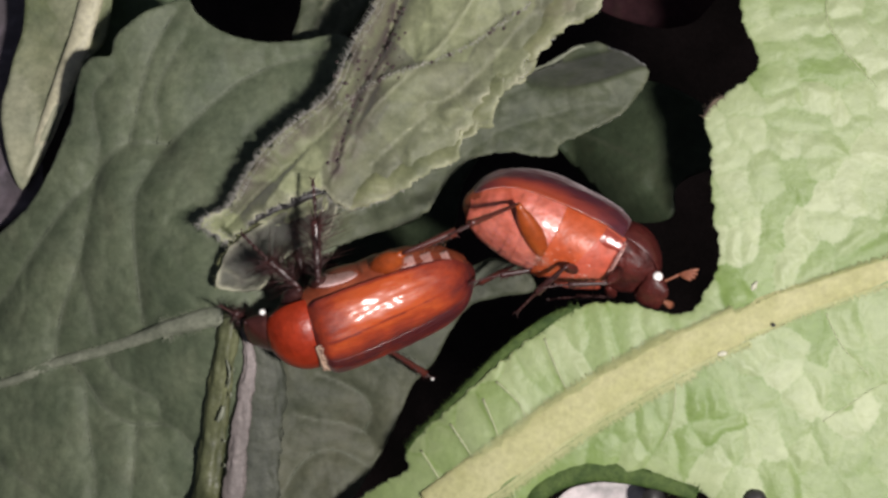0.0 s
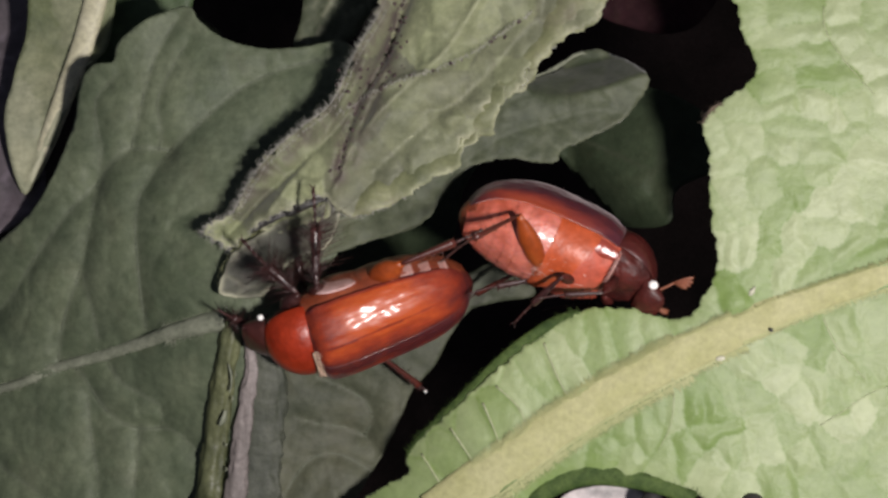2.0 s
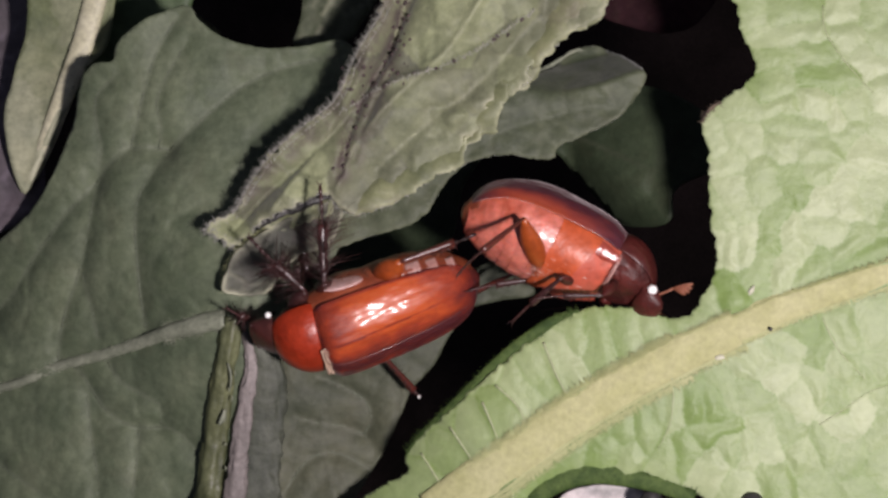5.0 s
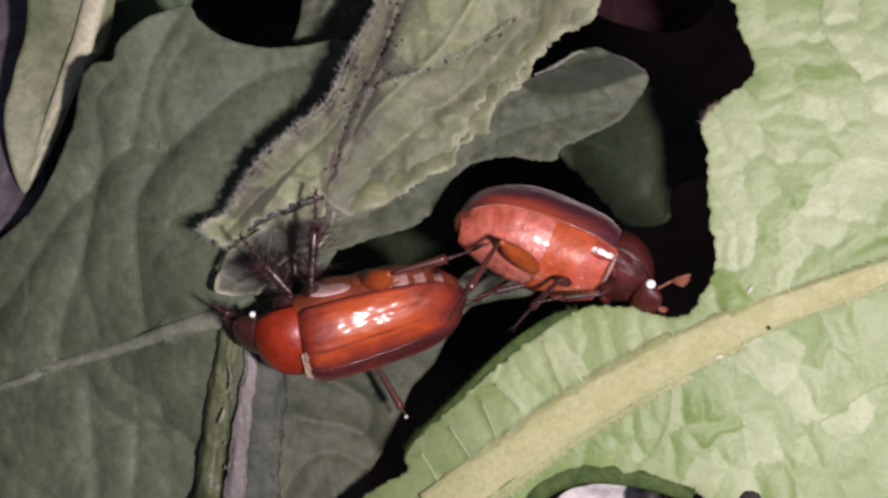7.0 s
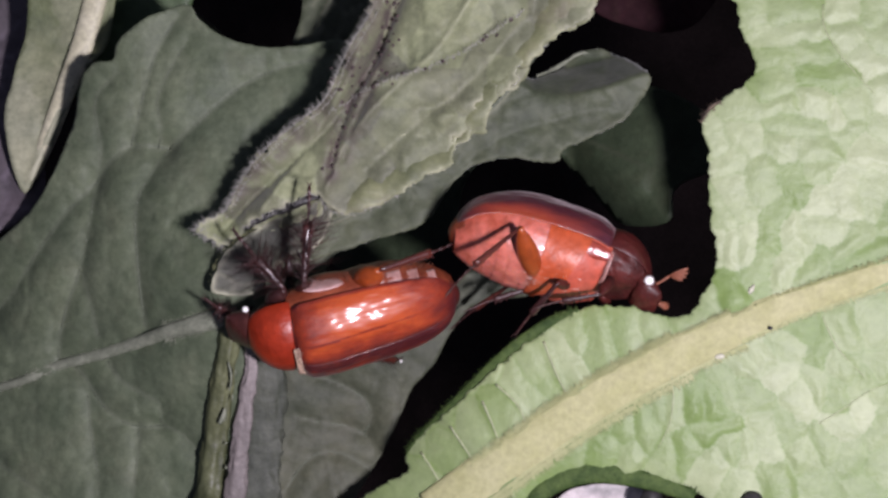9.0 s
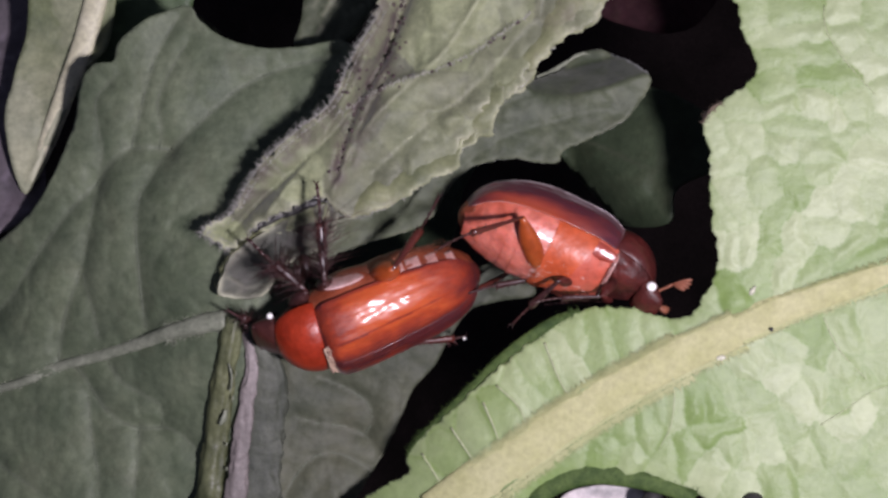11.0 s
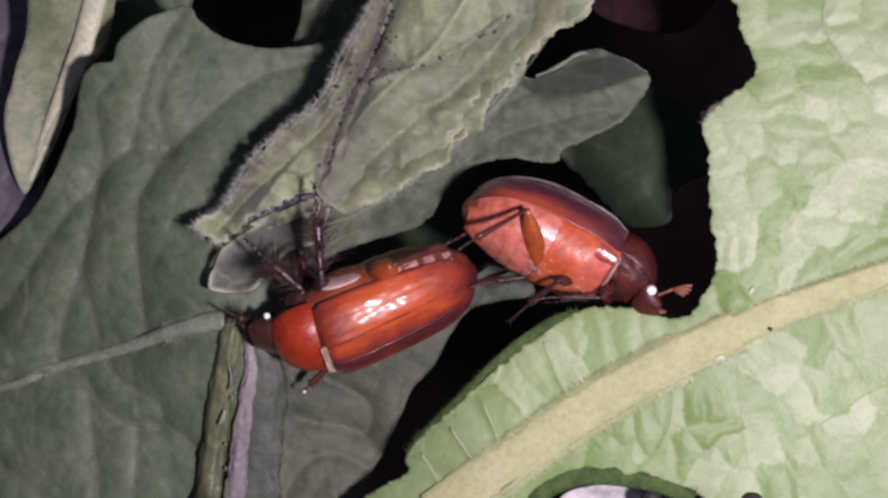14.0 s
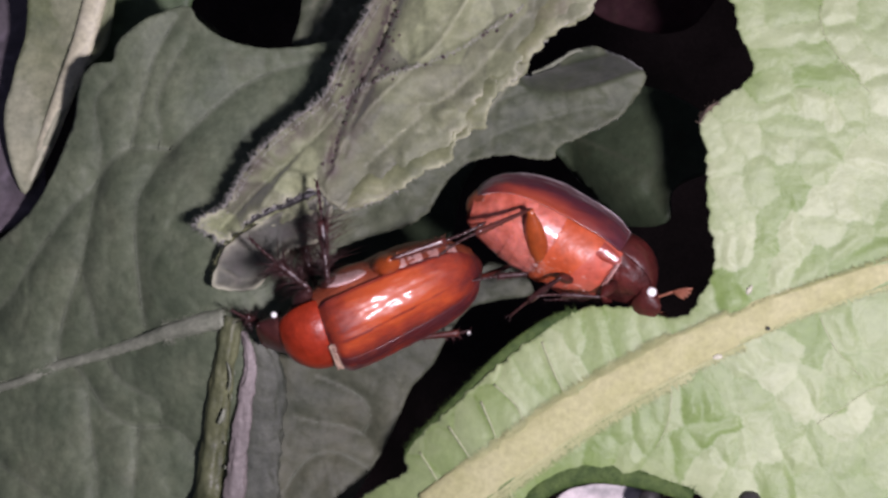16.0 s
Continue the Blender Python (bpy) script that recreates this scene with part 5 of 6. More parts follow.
def limb(a, b):
    """The pose of a limb that runs from a to b along its own x (millimetres)."""
    d = (Vector(b) - Vector(a)).normalized()
    up = Vector((0, 0, 1)) if abs(d.z) < 0.93 else Vector((0, 1, 0))
    y = up.cross(d).normalized()
    m = Matrix((d, y, d.cross(y))).transposed().to_4x4()
    return Matrix.Translation(Vector(a) * MM) @ m


def coxa(beetle, hip, material):
    """The flat plate from which a hind leg springs."""
    a = math.atan2(hip[2], hip[1])
    n, u = Vector((0, math.cos(a), math.sin(a))), Vector((0, -math.sin(a), math.cos(a)))
    xs = np.linspace(-0.4, 1.15, 16)
    s = np.clip(1 - np.abs((xs - 0.375) / 0.8) ** 3, 0.02, 1) ** 0.6 * (1.1 - 0.2 * xs)
    v, f = loft(xs, 1.05 * s, 0.07 * s, 0.07 * s, n=18)
    v = [tuple(Vector(hip) - 0.05 * n + Vector((p[0] + 0.3 * p[1], 0, 0)) + u * p[1] + n * p[2]) for p in v]
    return shell("coxa", (v, f), material, beetle, bent=False)


def leg(beetle, name, hip, knee, foot, width, tarsus, femur_mat, seed, shaggy=0.25):
    rs = np.random.RandomState(seed)
    fl, tl = (Vector(knee) - Vector(hip)).length, (Vector(foot) - Vector(knee)).length
    f = shell(name, femur_data(fl, width), femur_mat, beetle, bent=False)
    f.matrix_local = limb(hip, knee)
    w = width * (0.36 if name == "hind_leg" else 0.6)
    low = [shell("tibia", shin_data(tl, w), M_SHIN if name == "hind_leg" else M_TIBIA, f, "dark brown tibia", bent=False), shell("foot", foot_data(tl, w, tarsus), M_TIBIA, f, "thin jointed foot", bent=False),
           tagged(shell("bristles", bristle_data(tl, w, rs, shaggy), M_TIBIA, f, bent=False), kind="stuff")]
    for t in low:
        t.matrix_local = limb(hip, knee).inverted() @ limb(knee, foot)
    return f, low


def beetle(label, elytra_mat, pron_mat, head_mat, eye_mat, seed, eye_r, bend, fore, seam_dark):
    upright = fore < 0.9
    BEND[:] = (*bend, fore, 1.09, 0.2) if upright else (*bend, fore, 1.0, 0.0)
    rs = np.random.RandomState(seed)
    club = M_CLUB if not upright else M_TIBIA
    b = thing("beetle", (0, 0, 0), label, "beetle", "pair of beetles")
    # wing cases
    xs = np.linspace(-4.75, 1.9, 60)
    if not upright:
        high = smooth_table(xs, (-4.75, 0.2), (-4.55, 0.75), (-4.0, 1.3), (-3.0, 1.78), (-1.6, 2.06), (0.0, 2.02), (1.2, 1.9), (1.9, 1.66))
        wide = smooth_table(xs, (-4.75, 0.35), (-4.55, 1.0), (-4.0, 1.68), (-3.0, 2.14), (-1.6, 2.34), (0.0, 2.3), (1.2, 2.16), (1.9, 1.9))
    else:
        high = smooth_table(xs, (-4.75, 0.2), (-4.55, 0.75), (-4.0, 1.3), (-3.0, 1.68), (-1.6, 1.92), (0.0, 2.1), (1.2, 2.17), (1.6, 2.08), (1.9, 1.62))
        wide = smooth_table(xs, (-4.75, 0.35), (-4.55, 1.0), (-4.0, 1.68), (-3.0, 2.08), (-1.6, 2.27), (0.0, 2.32), (1.2, 2.24), (1.6, 2.12), (1.9, 1.76))
    for side in (1, -1):
        low = 12.0 if upright else -4.0
        lo, hi = (low, 89.9) if side > 0 else (90.1, 180.0 - low)
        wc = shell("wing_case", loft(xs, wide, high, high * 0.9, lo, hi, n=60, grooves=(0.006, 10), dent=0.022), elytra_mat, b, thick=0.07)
        arc = np.tile(np.linspace(0, 1, 61), len(xs))
        run = np.repeat((xs + 4.75) / 6.65, 61)
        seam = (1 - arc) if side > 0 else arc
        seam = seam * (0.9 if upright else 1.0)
        # shade on the seam side goes into the colour as a dark band
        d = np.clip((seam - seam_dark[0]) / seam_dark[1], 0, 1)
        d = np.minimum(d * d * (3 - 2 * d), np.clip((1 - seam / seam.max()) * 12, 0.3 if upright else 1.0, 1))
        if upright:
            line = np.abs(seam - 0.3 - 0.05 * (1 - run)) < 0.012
            # left case turned away: its shade is put in as darker colour
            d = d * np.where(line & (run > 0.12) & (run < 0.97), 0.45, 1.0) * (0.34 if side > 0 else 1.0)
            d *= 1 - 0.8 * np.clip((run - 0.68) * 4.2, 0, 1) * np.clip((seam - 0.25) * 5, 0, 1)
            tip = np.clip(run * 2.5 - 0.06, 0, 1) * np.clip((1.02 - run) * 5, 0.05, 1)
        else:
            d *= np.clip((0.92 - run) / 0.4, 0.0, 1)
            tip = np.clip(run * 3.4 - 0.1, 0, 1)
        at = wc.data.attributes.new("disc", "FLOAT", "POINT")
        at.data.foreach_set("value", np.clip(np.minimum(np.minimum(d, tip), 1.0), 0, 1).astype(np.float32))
    # shield between the wing cases
    xs = np.linspace(1.0, 1.95, 8)
    w = np.interp(xs, (1.0, 1.95), (0.02, 0.3))
    shell("scutellum", loft(xs, w, np.full(8, 0.08), np.full(8, 0.1), zc=smooth_table(xs, (1.0, 2.04), (1.95, 1.72)), n=12), M_PRON_D, b)
    # pronotum
    xs = np.linspace(1.86, 4.2, 26)
    wide = smooth_table(xs, (1.86, 1.76), (1.98, 1.84), (2.5, 1.84), (3.1, 1.72), (3.7, 1.4), (4.05, 1.05), (4.2, 0.8))
    high = smooth_table(xs, (1.86, 1.52), (1.98, 1.6), (2.5, 1.62), (3.1, 1.45), (3.7, 1.08), (4.05, 0.72), (4.2, 0.5))
    if not upright:
        high = high * 1.08
    deep = smooth_table(xs, (1.86, 1.1), (2.6, 1.25), (3.3, 1.1), (4.2, 0.6))
    shell("pronotum", loft(xs, wide, high, deep * 0.4, -4, 184, n=44, dent=0.012 if upright else 0.05), pron_mat, b, thick=0.06)
    shell("prosternum", loft(xs, wide * 0.93, high * 0.8, deep * (1.0 if upright else 0.82), n=40, dent=0.04 if upright else 0.09), M_HEAD_R, b)
    # pale hair fringe behind the pronotum
    a0, a1 = (-10, 112) if upright else (192, 256)
    arc = np.radians(np.linspace(a0, a1, 40))
    up, down = 1.9, 1.38 if upright else 1.66
    rim = [(1.97 if upright else 2.2, 2.03 * math.cos(a), (up if math.sin(a) > 0 else down) * math.sin(a)) for a in arc]
    tufts = [((p[0] - 0.05, p[1], p[2]), (-1, 0.25 * p[1], 0.25 * p[2])) for p in rim for _ in range(4)]
    tagged(shell("hair_fringe", join(bristles(tufts, 0.3 if upright else 0.15, rs, 0.024), tube_data(rim, [q * (0.55 if upright else 0.42) for q in (0.03, 0.10, 0.14, 0.11, 0.05)], n=8, step=0.08, up=(1, 0, 0), rough=0.05 if upright else 0.0)), M_FRINGE if upright else M_SPOT, b, "pale hair fringe"), kind="stuff")
    # head, mouth plate, eyes, feelers
    tip = 5.2 if not upright else 5.45
    xs = np.linspace(3.85, 5.2, 18)
    wide = smooth_table(xs, (3.85, 1.05), (4.2, 1.1), (4.6, 1.02), (5.0, 0.88), (5.2, 0.65))
    high = smooth_table(xs, (3.85, 0.75), (4.2, 0.72), (4.6, 0.55), (5.0, 0.3), (5.2, 0.12))
    deep = smooth_table(xs, (3.85, 0.7), (4.2, 0.75), (4.6, 0.6), (5.0, 0.35), (5.2, 0.15))
    shell("head", loft(3.85 + (xs - 3.85) * (tip - 3.85) / 1.35, wide, high, deep, n=28, zc=np.linspace(-0.15, -0.55, 18)), head_mat, b, "dark brown head")
    clyp = [(tip - 0.1 - 0.12 * abs(s) ** 3, 0.85 * s, -0.42) for s in np.linspace(-1, 1, 9)]
    shell("clypeus", tube_data(clyp, [0.06, 0.1, 0.1, 0.06], n=8, step=0.1), head_mat, b, "raised dark rim of the mouth plate")
    for side in (1, -1):
        bm = bmesh.new()
        bmesh.ops.create_uvsphere(bm, u_segments=20, v_segments=14, radius=eye_r * MM)
        e = part("eye", bm, eye_mat, b, "bright shining eye" if eye_mat is M_EYE else "")
        e.location = Vector(warp((4.28, (1.1 if upright else 1.0) * side, -0.55 if upright else -0.28))) * MM
        tuck = upright
        stalk = [(4.65, 0.85 * side, -0.2), (4.9, 1.1 * side, 0.06), (5.05, 1.22 * side, 0.28)]
        if tuck:
            stalk = [(4.5, 0.5 * side, -0.6), (4.6, 0.4 * side, -0.85), (4.5, 0.35 * side, -1.05)]
        a = shell("antenna", tube_data(stalk, [0.07, 0.06, 0.07], n=8, step=0.1), club, b, "fan-tipped feeler")
        for k, spread in enumerate((-0.5, -0.16, 0.18, 0.52)):
            tip = (5.05 + 0.72 * math.cos(spread), 1.55 * side + 0.28 * math.sin(spread) * side, 0.5 + 0.5 * math.sin(spread))
            if tuck:
                tip = (4.0 + 0.1 * k, 0.4 * side, -1.25 + 0.05 * k)
            shell("lamella", tube_data([stalk[-1], tuple(0.5 * (p + q) for p, q in zip(stalk[-1], tip)), tip], [0.04, 0.12, 0.13, 0.05], n=8, step=0.08, flat=0.5), club, a)
    # chest and belly
    full = 1.07 if upright else 1.0
    xs = np.linspace(-0.75, 2.1, 20)
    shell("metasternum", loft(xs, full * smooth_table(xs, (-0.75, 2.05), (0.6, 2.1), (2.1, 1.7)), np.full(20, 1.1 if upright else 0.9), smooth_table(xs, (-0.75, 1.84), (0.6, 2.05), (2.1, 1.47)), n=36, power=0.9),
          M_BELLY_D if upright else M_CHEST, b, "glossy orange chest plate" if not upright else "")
    if not upright:
        xs = np.linspace(-1.0, 0.3, 14)
        v, f = loft(xs, smooth_table(xs, (-1.0, 2.14), (0.3, 2.17)), np.full(14, 0.5), smooth_table(xs, (-1.0, 2.0), (-0.5, 2.06), (0.3, 2.1)), n=44, power=0.9, caps=False)
        v = [(x - 0.1 * y - (x + 1.0) * 0.34 * (y + 0.9 + 0.25 * math.sin(3 * y)), y, z) for x, y, z in v]
        shell("hind_coxa", (v, f), M_COXA, b, "smooth orange plate above the hind legs")
    plate_y, plate_z = (2.07, 0.55) if upright else (1.88, 0.5)
    for side in (1, -1):
        xs = np.linspace(-0.6, 1.05, 14) if upright else np.linspace(-0.7, 1.85, 14)
        s = np.sin(np.linspace(0.1, math.pi - 0.1, 14)) ** (0.28 if upright else 0.45)
        pw = 0.78 if upright else 0.36
        v, f = loft(xs, pw * s, 0.22 * s, 0.22 * s, n=18)
        lean = radians(66 if upright else 74) * side
        v = [(x - 0.35 * y * side + 0.35, y * math.cos(lean) + z * math.sin(lean) + plate_y * side, z * math.cos(lean) + y * math.sin(lean) - plate_z) for x, y, z in v]
        shell("side_plate", (v, f), M_PLATE if upright else M_EPI, b)
    cuts = (-0.55, -1.35, -2.05, -2.75, -3.45, -4.15, -4.75)
    for k in range(6):
        xs = np.linspace(cuts[k] + 0.05, cuts[k + 1] - 0.02, 9)
        flare = 0.984 + 0.022 * np.linspace(0, 1, 9)
        wide = smooth_table(xs, (-5.0, 0.55), (-4.75, 0.7), (-4.4, 1.12), (-3.6, 1.72), (-2.2, 2.12), (-0.4, 2.12)) * flare * full
        deep = smooth_table(xs, (-5.0, 0.6), (-4.6, 1.05), (-3.6, 1.63), (-2.2, 1.94), (-0.4, 1.94)) * flare
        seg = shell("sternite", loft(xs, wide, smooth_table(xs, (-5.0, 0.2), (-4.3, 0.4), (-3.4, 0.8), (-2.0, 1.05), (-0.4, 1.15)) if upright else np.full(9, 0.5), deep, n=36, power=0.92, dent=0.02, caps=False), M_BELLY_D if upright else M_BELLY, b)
        if 0 < k < 5 and upright:
            for side in (1, -1):
                ps = np.linspace(xs[1], xs[-2], 7)
                v, f = loft(ps, np.full(7, 0.08), np.full(7, 0.3), np.full(7, 0.3), n=12)
                v = [(x, y + side * wide[4] * (0.985 - 0.05 * (z + 0.3)), z + 0.06) for x, y, z in v]
                shell("side_spot", (v, f), M_SPOT, seg, "pale pink side spot")
    xs = np.linspace(-4.98, -4.4, 10)
    s = np.sqrt(np.clip((xs + 5.0) / 0.58, 0, 1))
    shell("pygidium", loft(xs, 1.14 * s, 0.75 * s, 0.95 * s, n=24), M_PRON_D if upright else M_BELLY_D, b)
    return b


first = beetle("glossy reddish-brown chafer beetle clinging to the withered leaf", M_ELYTRA, M_PRON, M_HEAD, M_EYE, 5, 0.145, (10, 0), 0.86, (-0.12, 0.55))
second = beetle("glossy reddish-brown chafer beetle lying on its side, belly showing", M_ELYTRA_D, M_PRON_D, M_HEAD_R, M_EYE, 6, 0.225, (12.7, 14.3), 0.91, (0.68, 0.36))
hind_r1 = leg(first, "hind_leg", (-1.19, -1.71, -0.48), (-2.40, -3.19, 0.41), (-4.88, -3.43, 0.44), 1.3, 2, M_FEMUR, 30)
hind_l1 = leg(first, "hind_leg", (-0.5, 1.1, -1.4), (-0.63, 2.50, 0.42), (-2.01, 4.49, 1.07), 1.05, 0.45, M_FEMUR, 31, 0.6)
leg(first, "middle_leg", (1.3, -1.2, -1.3), (1.32, -2.72, -0.16), (0.56, -4.41, -1.98), 0.9, 1.7, M_TIBIA, 32, 1.7)
leg(first, "front_leg", (2.9, -1.0, -1.0), (2.18, -2.32, -0.44), (3.04, -3.40, -1.59), 0.9, 1.6, M_TIBIA, 33, 1.7)
leg(first, "middle_leg", (1.3, 0.6, -1.5), (1.82, 0.47, -3.32), (1.41, -1.27, -5.21), 0.9, 1.7, M_TIBIA, 34, 1.7)
leg(first, "front_leg", (2.9, 0.5, -1.2), (4.34, 0.75, -1.84), (5.23, -0.67, -1.77), 0.7, 0.8, M_TIBIA, 35, 1.0)
hind_r2 = leg(second, "hind_leg", (-0.8, -0.42, -1.71), (-2.81, -2.74, -1.29), (-4.31, -3.26, -3.41), 1, 1.8, M_FEMUR, 36, 0.08)
leg(second, "middle_leg", (0.61, -0.31, -1.68), (0.10, -1.82, -2.53), (-0.53, -0.22, -3.36), 0.6, 1.3, M_HEAD_R, 37)
leg(second, "front_leg", (2.37, -0.9, -1.02), (2.05, -1.46, -2.27), (0.52, -1.00, -2.85), 0.55, 1.2, M_HEAD_R, 38)
leg(second, "middle_leg", (1.2, 0.8, -1.7), (-0.59, 0.81, -1.52), (-2.19, 1.36, -2.40), 0.6, 1.3, M_HEAD_R, 39)
leg(second, "hind_leg", (-0.4, 0.9, -1.6), (-1.53, 2.45, -0.72), (-2.77, 4.21, -1.55), 0.85, 1.6, M_HEAD_R, 40)
leg(second, "front_leg", (2.37, 0.9, -1.02), (2.91, 2.33, -0.54), (1.42, 3.07, -0.88), 0.55, 1.2, M_HEAD_R, 41)


def chest_hair():
    rs = np.random.RandomState(61)
    tufts = []
    for _ in range(260):
        x, y = rs.normal(0.05, 0.42), rs.normal(-0.45, 0.28)
        z = -1.92 * math.sqrt(max(0.05, 1 - (y / 2.2) ** 2))
        tufts.append(((x, y, z), (-0.9, -0.3 + rs.normal(0, 0.3), -0.35)))
    tagged(shell("hair_patch", bristles(tufts, 0.5, rs, 0.02), M_FUZZ, second, "pale pinkish hairs on the chest", bent=False), kind="stuff")


chest_hair()


def belly_hair():
    rs = np.random.RandomState(63)
    tufts = [((x, -2.2 + 0.05 * abs(x), -0.45 + rs.normal(0, 0.15)), (-0.5, -1.0, 0.25)) for x in rs.uniform(-4.3, 1.2, 90)]
    tagged(shell("hair_row", bristles(tufts, 0.4, rs, 0.014), M_CLUB, first, "short brown hairs along the flank", bent=False), kind="stuff")


belly_hair()
# added white bead that stands for the glint on the hind foot
bead = bmesh.new()
bmesh.ops.create_uvsphere(bead, u_segments=12, v_segments=8, radius=0.075 * MM, matrix=Matrix.Translation(Vector((2.95, 0, 0.06)) * MM))
droplet = part("droplet", bead, M_EYE, hind_l1[0], "small white bead put in for the glint on the foot")
droplet.matrix_local = hind_l1[1][1].matrix_local.copy()
hind_l1[1].append(droplet)
coxa(first, (1.1, 1.15, -1.45), M_TIBIA)
coxa(first, (2.6, 1.0, -1.2), M_TIBIA)


# ---- what moves ----
def step_leg(parts, hip, rows):
    """Keys a leg from the places of its knee and ankle in the beetle's space."""
    walk(parts[0], [(t, limb(hip, knee)) for t, knee, foot in rows])
    for low in parts[1]:
        walk(low, [(t, limb(hip, knee).inverted() @ limb(knee, foot)) for t, knee, foot in rows])


def motions():
    walk(first, [
        (0, beetle_pose(-3.76, -2.93, -0.50, 192.5, 49, 9)),
        (0.5, beetle_pose(-3.76, -2.92, -0.50, 192.5, 49, 9)),
        (1, beetle_pose(-3.75, -2.94, -0.50, 192.5, 49, 9)),
        (1.5, beetle_pose(-3.76, -2.94, -0.50, 192.5, 49, 9)),
        (2, beetle_pose(-3.91, -3.03, -0.50, 191.4, 49, 9)),
        (2.5, beetle_pose(-3.93, -3.09, -0.50, 190.7, 49, 9)),
        (3, beetle_pose(-3.79, -3.05, -0.50, 191.1, 49, 9)),
        (3.5, beetle_pose(-3.60, -3.00, -0.50, 191.8, 49, 9)),
        (4, beetle_pose(-3.55, -2.93, -0.50, 191.8, 49, 9)),
        (6.5, beetle_pose(-3.60, -3.06, -0.50, 190.6, 49, 9)),
        (7, beetle_pose(-4.24, -3.33, -0.50, 186.5, 49, 9)),
        (7.5, beetle_pose(-4.76, -3.50, -0.50, 183.8, 49, 9)),
        (8, beetle_pose(-4.64, -3.20, -0.50, 185.6, 49, 9)),
        (8.5, beetle_pose(-4.66, -3.24, -0.50, 185.7, 49, 9)),
        (9, beetle_pose(-4.59, -3.14, -0.50, 186.1, 49, 9)),
        (11.5, beetle_pose(-3.42, -2.76, -0.50, 195.4, 49, 9)),
        (12, beetle_pose(-3.50, -2.71, -0.50, 196.2, 49, 9)),
        (12.5, beetle_pose(-3.60, -2.66, -0.50, 196.9, 49, 9)),
        (13, beetle_pose(-3.38, -2.82, -0.50, 196.9, 49, 9)),
        (13.5, beetle_pose(-3.54, -2.85, -0.50, 194.9, 49, 9)),
        (14, beetle_pose(-3.61, -2.81, -0.50, 193.8, 49, 9)),
        (14.5, beetle_pose(-3.48, -2.68, -0.50, 196.0, 49, 9)),
        (15, beetle_pose(-3.23, -2.76, -0.50, 196.0, 49, 9)),
        (15.5, beetle_pose(-3.34, -2.70, -0.50, 195.3, 49, 9)),
        (16, beetle_pose(-3.27, -2.66, -0.50, 195.6, 49, 9)),
    ])
    walk(second, [
        (0, beetle_pose(5.50, 0.34, 0.30, -23.6, 120, 0)),
        (0.5, beetle_pose(5.49, 0.29, 0.30, -23.6, 120, 0)),
        (1, beetle_pose(5.49, 0.30, 0.30, -23.9, 120, 0)),
        (1.5, beetle_pose(5.49, 0.23, 0.30, -23.6, 120, 0)),
        (2, beetle_pose(5.34, 0.14, 0.30, -22.7, 120, 0)),
        (2.5, beetle_pose(5.28, 0.01, 0.30, -23.1, 120, 0)),
        (3, beetle_pose(5.27, -0.04, 0.30, -23.4, 120, 0)),
        (3.5, beetle_pose(5.30, 0.00, 0.30, -24.7, 120, 0)),
        (4, beetle_pose(5.35, 0.01, 0.30, -25.1, 120, 0)),
        (6.5, beetle_pose(5.41, 0.10, 0.30, -23.5, 120, 0)),
        (7, beetle_pose(5.24, -0.05, 0.30, -20.2, 120, 0)),
        (7.5, beetle_pose(5.09, -0.25, 0.30, -16.7, 120, 0)),
        (8, beetle_pose(5.24, 0.00, 0.30, -17.0, 120, 0)),
        (8.5, beetle_pose(5.31, 0.27, 0.30, -18.1, 120, 0)),
        (9, beetle_pose(5.02, -0.18, 0.30, -16.0, 120, 0)),
        (11.5, beetle_pose(5.34, 0.18, 0.30, -24.4, 115, 0)),
        (12, beetle_pose(5.41, 0.20, 0.30, -25.4, 115, 0)),
        (12.5, beetle_pose(5.57, 0.40, 0.30, -25.8, 115, 0)),
        (13, beetle_pose(5.39, 0.12, 0.30, -23.9, 115, 0)),
        (13.5, beetle_pose(5.47, 0.17, 0.30, -26.6, 115, 0)),
        (14, beetle_pose(5.42, 0.16, 0.30, -25.6, 115, 0)),
        (14.5, beetle_pose(5.62, 0.36, 0.30, -26.3, 115, 0)),
        (15, beetle_pose(5.52, 0.26, 0.30, -27.7, 115, 0)),
        (15.5, beetle_pose(5.53, 0.20, 0.30, -27.5, 115, 0)),
        (16, beetle_pose(5.60, 0.21, 0.30, -28.0, 115, 0)),
    ])
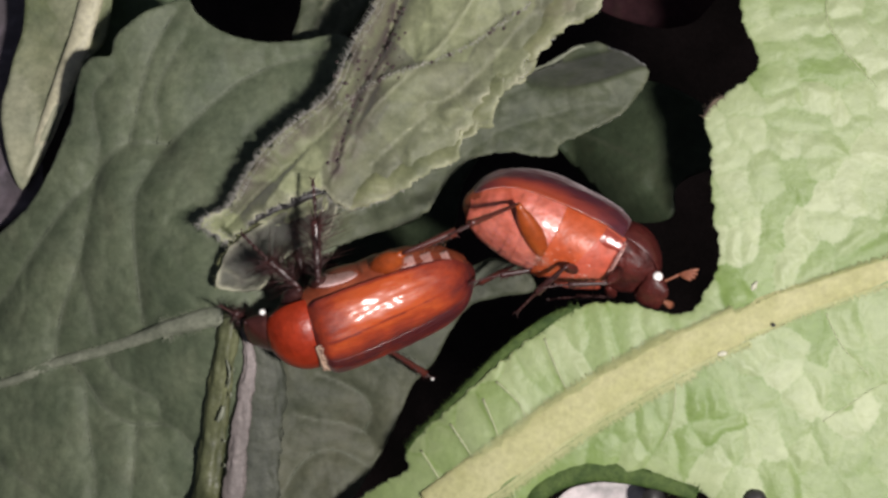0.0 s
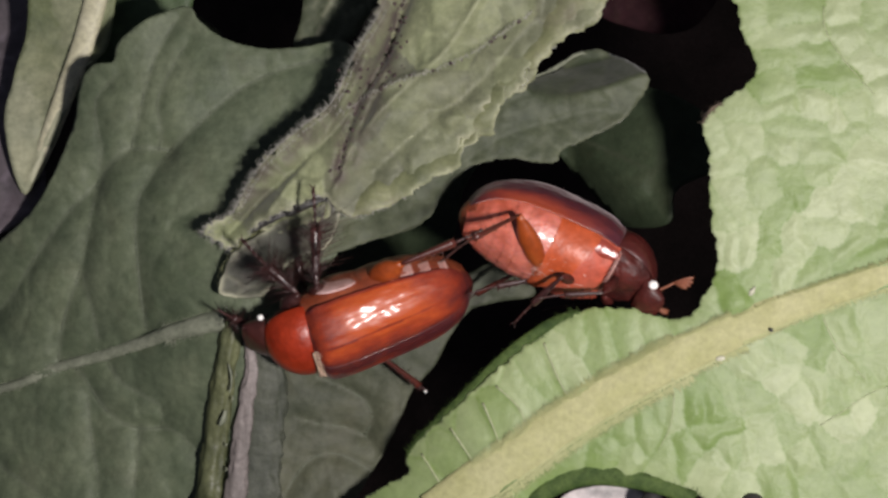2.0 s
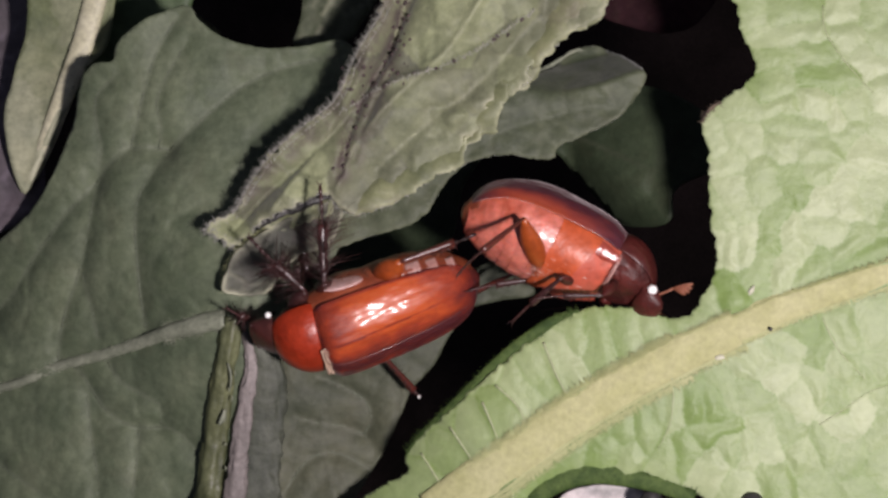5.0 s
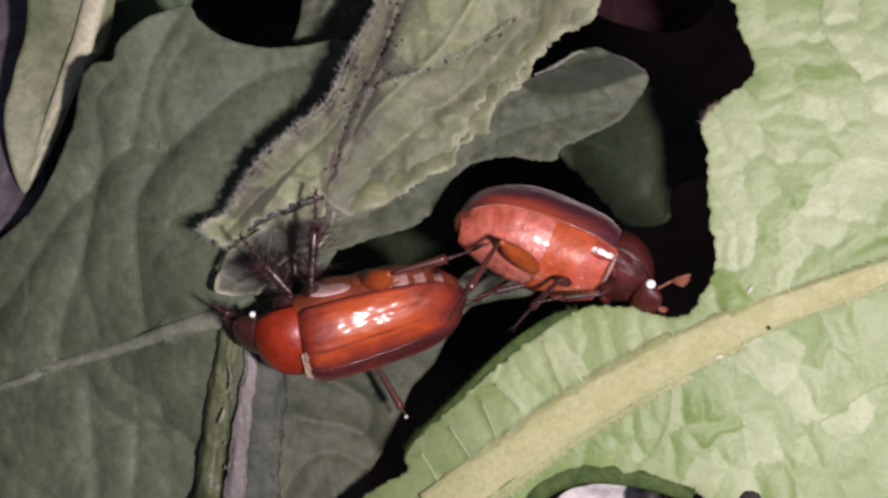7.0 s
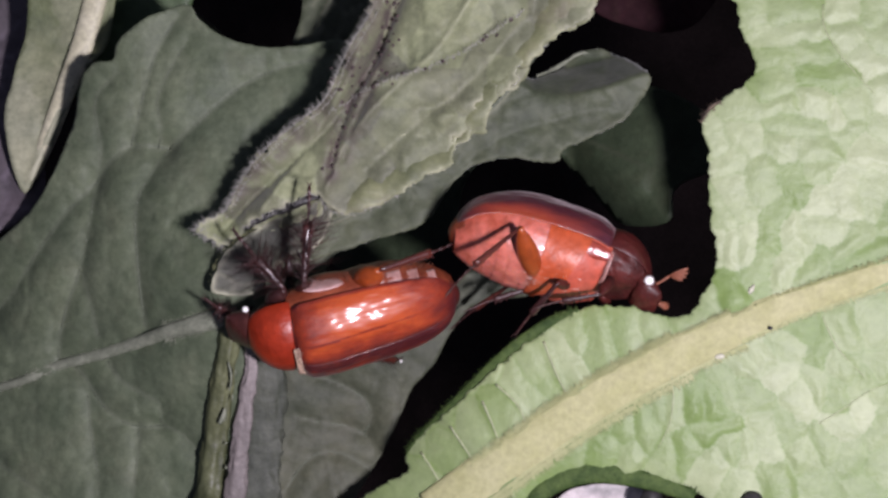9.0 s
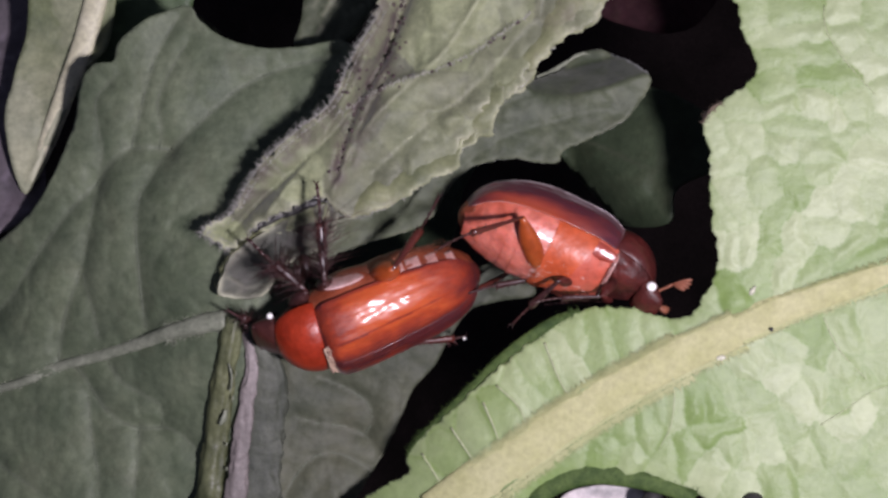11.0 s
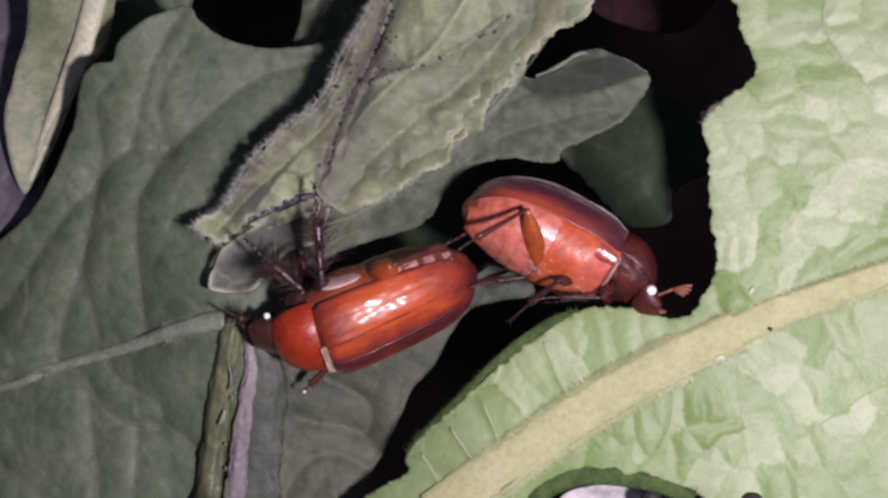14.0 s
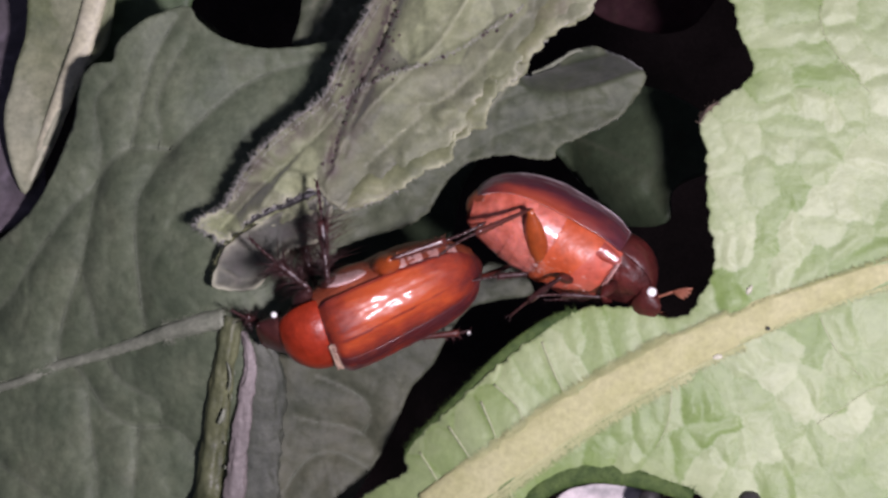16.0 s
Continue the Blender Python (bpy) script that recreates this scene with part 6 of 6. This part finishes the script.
    walk(curled, [
        (0, pose(0.00010, 0.00006, REF)),
        (0.5, pose(0.00017, 0.00003, REF)),
        (1, pose(0.00019, 0.00003, REF)),
        (1.5, pose(0.00021, 0.00001, REF)),
        (2, pose(0.00015, -0.00001, REF)),
        (2.5, pose(0.00012, -0.00001, REF)),
        (3, pose(0.00019, 0.00001, REF)),
        (3.5, pose(0.00029, 0.00000, REF)),
        (4, pose(0.00031, 0.00005, REF)),
        (6.5, pose(0.00031, 0.00003, REF)),
        (7, pose(0.00000, 0.00000, REF)),
        (7.5, pose(-0.00035, 0.00001, REF)),
        (8, pose(-0.00029, 0.00013, REF)),
        (8.5, pose(-0.00023, 0.00004, REF)),
        (9, pose(-0.00018, 0.00000, REF)),
        (11.5, pose(0.00011, -0.00008, REF)),
        (12, pose(-0.00019, 0.00008, REF)),
        (12.5, pose(-0.00029, 0.00016, REF)),
        (13, pose(-0.00012, 0.00003, REF)),
        (13.5, pose(-0.00017, 0.00011, REF)),
        (14, pose(-0.00030, 0.00018, REF)),
        (14.5, pose(-0.00032, 0.00023, REF)),
        (15, pose(0.00004, 0.00010, REF)),
        (15.5, pose(-0.00018, 0.00021, REF)),
        (16, pose(-0.00011, 0.00025, REF)),
    ])
    walk(side_lobe, [
        (0, pose(0.00488, 0.01200, REF - 0.0032)),
        (0.5, pose(0.00494, 0.01204, REF - 0.0032)),
        (1, pose(0.00492, 0.01205, REF - 0.0032)),
        (1.5, pose(0.00497, 0.01202, REF - 0.0032)),
        (2, pose(0.00496, 0.01198, REF - 0.0032)),
        (2.5, pose(0.00501, 0.01198, REF - 0.0032)),
        (3, pose(0.00494, 0.01202, REF - 0.0032)),
        (3.5, pose(0.00492, 0.01203, REF - 0.0032)),
        (4, pose(0.00484, 0.01211, REF - 0.0032)),
        (6.5, pose(0.00485, 0.01210, REF - 0.0032)),
        (7, pose(0.00500, 0.01200, REF - 0.0032)),
        (7.5, pose(0.00503, 0.01192, REF - 0.0032)),
        (8, pose(0.00498, 0.01203, REF - 0.0032)),
        (8.5, pose(0.00502, 0.01197, REF - 0.0032)),
        (9, pose(0.00506, 0.01193, REF - 0.0032)),
        (11.5, pose(0.00502, 0.01194, REF - 0.0032)),
        (12, pose(0.00506, 0.01193, REF - 0.0032)),
        (12.5, pose(0.00501, 0.01194, REF - 0.0032)),
        (13, pose(0.00501, 0.01193, REF - 0.0032)),
        (13.5, pose(0.00501, 0.01195, REF - 0.0032)),
        (14, pose(0.00503, 0.01197, REF - 0.0032)),
        (14.5, pose(0.00495, 0.01205, REF - 0.0032)),
        (15, pose(0.00493, 0.01203, REF - 0.0032)),
        (15.5, pose(0.00492, 0.01202, REF - 0.0032)),
        (16, pose(0.00491, 0.01210, REF - 0.0032)),
    ])
    step_leg(hind_r1, (-1.19, -1.71, -0.48), [
        (0, (-2.40, -3.19, 0.41), (-4.88, -3.43, 0.44)),
        (1.5, (-2.43, -3.14, 0.44), (-4.92, -3.38, 0.47)),
        (3, (-2.29, -3.22, 0.48), (-4.78, -3.51, 0.46)),
        (4, (-2.03, -3.34, 0.55), (-4.52, -3.56, 0.60)),
        (6.5, (-2.08, -3.33, 0.53), (-4.45, -2.80, -0.08)),
        (7, (-2.13, -3.31, 0.52), (-4.62, -3.49, 0.58)),
        (7.5, (-2.00, -3.41, 0.45), (-4.49, -3.63, 0.45)),
        (8, (-0.30, -3.53, 0.09), (-0.21, -1.12, -0.56)),
        (8.5, (-2.15, -3.31, 0.49), (-4.46, -3.00, -0.44)),
        (9, (-1.93, -3.37, 0.58), (-4.32, -3.01, -0.05)),
        (11.5, (-1.27, -3.24, 0.97), (-2.13, -3.12, -1.38)),
        (12, (-0.19, -3.43, 0.19), (-0.68, -0.98, -0.02)),
        (12.5, (-1.82, -3.30, 0.74), (-4.30, -3.01, 0.64)),
        (13, (-2.23, -3.49, -0.06), (-4.38, -4.48, -0.88)),
        (13.5, (-0.53, -3.51, 0.40), (-1.71, -1.32, 0.05)),
        (14, (-1.66, -3.29, 0.83), (-4.00, -2.64, 0.20)),
        (14.5, (-1.67, -3.29, 0.83), (-4.16, -3.07, 0.72)),
        (15, (-1.43, -3.45, 0.68), (-3.92, -3.39, 0.79)),
        (15.5, (-0.14, -3.46, 0.01), (-0.41, -1.00, -0.41)),
        (16, (-1.48, -3.42, 0.72), (-3.97, -3.26, 0.78)),
    ])
    step_leg(hind_l1, (-0.5, 1.1, -1.4), [
        (0, (-0.63, 2.50, 0.42), (-2.01, 4.49, 1.07)),
        (1.5, (-0.60, 2.50, 0.42), (-1.96, 4.46, 1.19)),
        (4, (-0.26, 2.50, 0.41), (-1.14, 4.64, 1.35)),
        (6.5, (-0.38, 2.49, 0.43), (-1.41, 4.66, 1.14)),
        (7, (-0.76, 2.47, 0.43), (-1.50, 3.84, 2.38)),
        (7.5, (-1.03, 2.44, 0.40), (-2.54, 4.21, 1.32)),
        (8, (0.03, 2.45, 0.39), (-0.61, 4.73, 1.19)),
        (8.5, (0.97, 2.16, 0.02), (2.91, 3.69, 0.38)),
        (9, (-0.56, 2.50, 0.42), (-2.11, 4.29, -0.40)),
        (11.5, (-0.99, 2.47, 0.38), (-3.37, 2.80, 1.07)),
        (12, (-1.00, 2.47, 0.38), (-3.36, 2.84, 1.11)),
        (13, (-0.93, 2.49, 0.38), (-3.33, 2.78, 1.03)),
        (13.5, (0.22, 2.44, 0.32), (-0.22, 4.78, 1.11)),
        (14, (1.14, 2.08, -0.13), (3.30, 3.34, 0.08)),
        (14.5, (-1.12, 2.46, 0.35), (-3.48, 2.82, 1.10)),
        (16, (-1.00, 2.47, 0.38), (-3.40, 2.75, 1.03)),
    ])
    step_leg(hind_r2, (-0.8, -0.42, -1.71), [
        (0, (-2.81, -2.74, -1.29), (-4.31, -3.26, -3.41)),
        (1.5, (-2.75, -2.77, -1.18), (-4.14, -3.36, -3.35)),
        (2.5, (-2.42, -3.04, -1.34), (-3.82, -3.41, -3.56)),
        (3.5, (-2.36, -3.09, -1.43), (-3.72, -3.11, -3.71)),
        (4, (-2.38, -3.08, -1.45), (-3.74, -3.13, -3.72)),
        (6.5, (-2.71, -2.86, -1.87), (-3.45, -3.37, -4.36)),
        (7, (-2.87, -2.67, -2.28), (-3.41, -2.58, -4.88)),
        (7.5, (-3.02, -2.49, -2.37), (-3.78, -3.01, -4.85)),
        (8, (-2.91, -2.64, -2.21), (-3.95, -3.47, -4.51)),
        (8.5, (-2.78, -2.70, -2.42), (-3.85, -3.58, -4.68)),
        (9, (-2.10, -3.20, -1.26), (-3.51, -3.04, -3.50)),
        (11.5, (-2.42, -2.97, -1.03), (-4.14, -3.72, -2.90)),
        (12, (-2.41, -2.97, -0.98), (-4.08, -3.39, -3.00)),
        (12.5, (-2.44, -2.96, -1.03), (-3.97, -2.70, -3.18)),
        (13, (-2.46, -2.97, -1.09), (-4.61, -4.43, -1.62)),
        (13.5, (-2.45, -2.94, -0.96), (-3.94, -3.37, -3.12)),
        (14, (-2.45, -2.86, -0.73), (-3.85, -2.96, -2.99)),
        (14.5, (-2.27, -3.02, -0.86), (-4.20, -2.99, -2.68)),
        (15, (-2.39, -2.99, -1.01), (-3.90, -3.09, -3.19)),
        (16, (-2.42, -2.96, -0.95), (-3.98, -2.87, -3.09)),
    ])


motions()
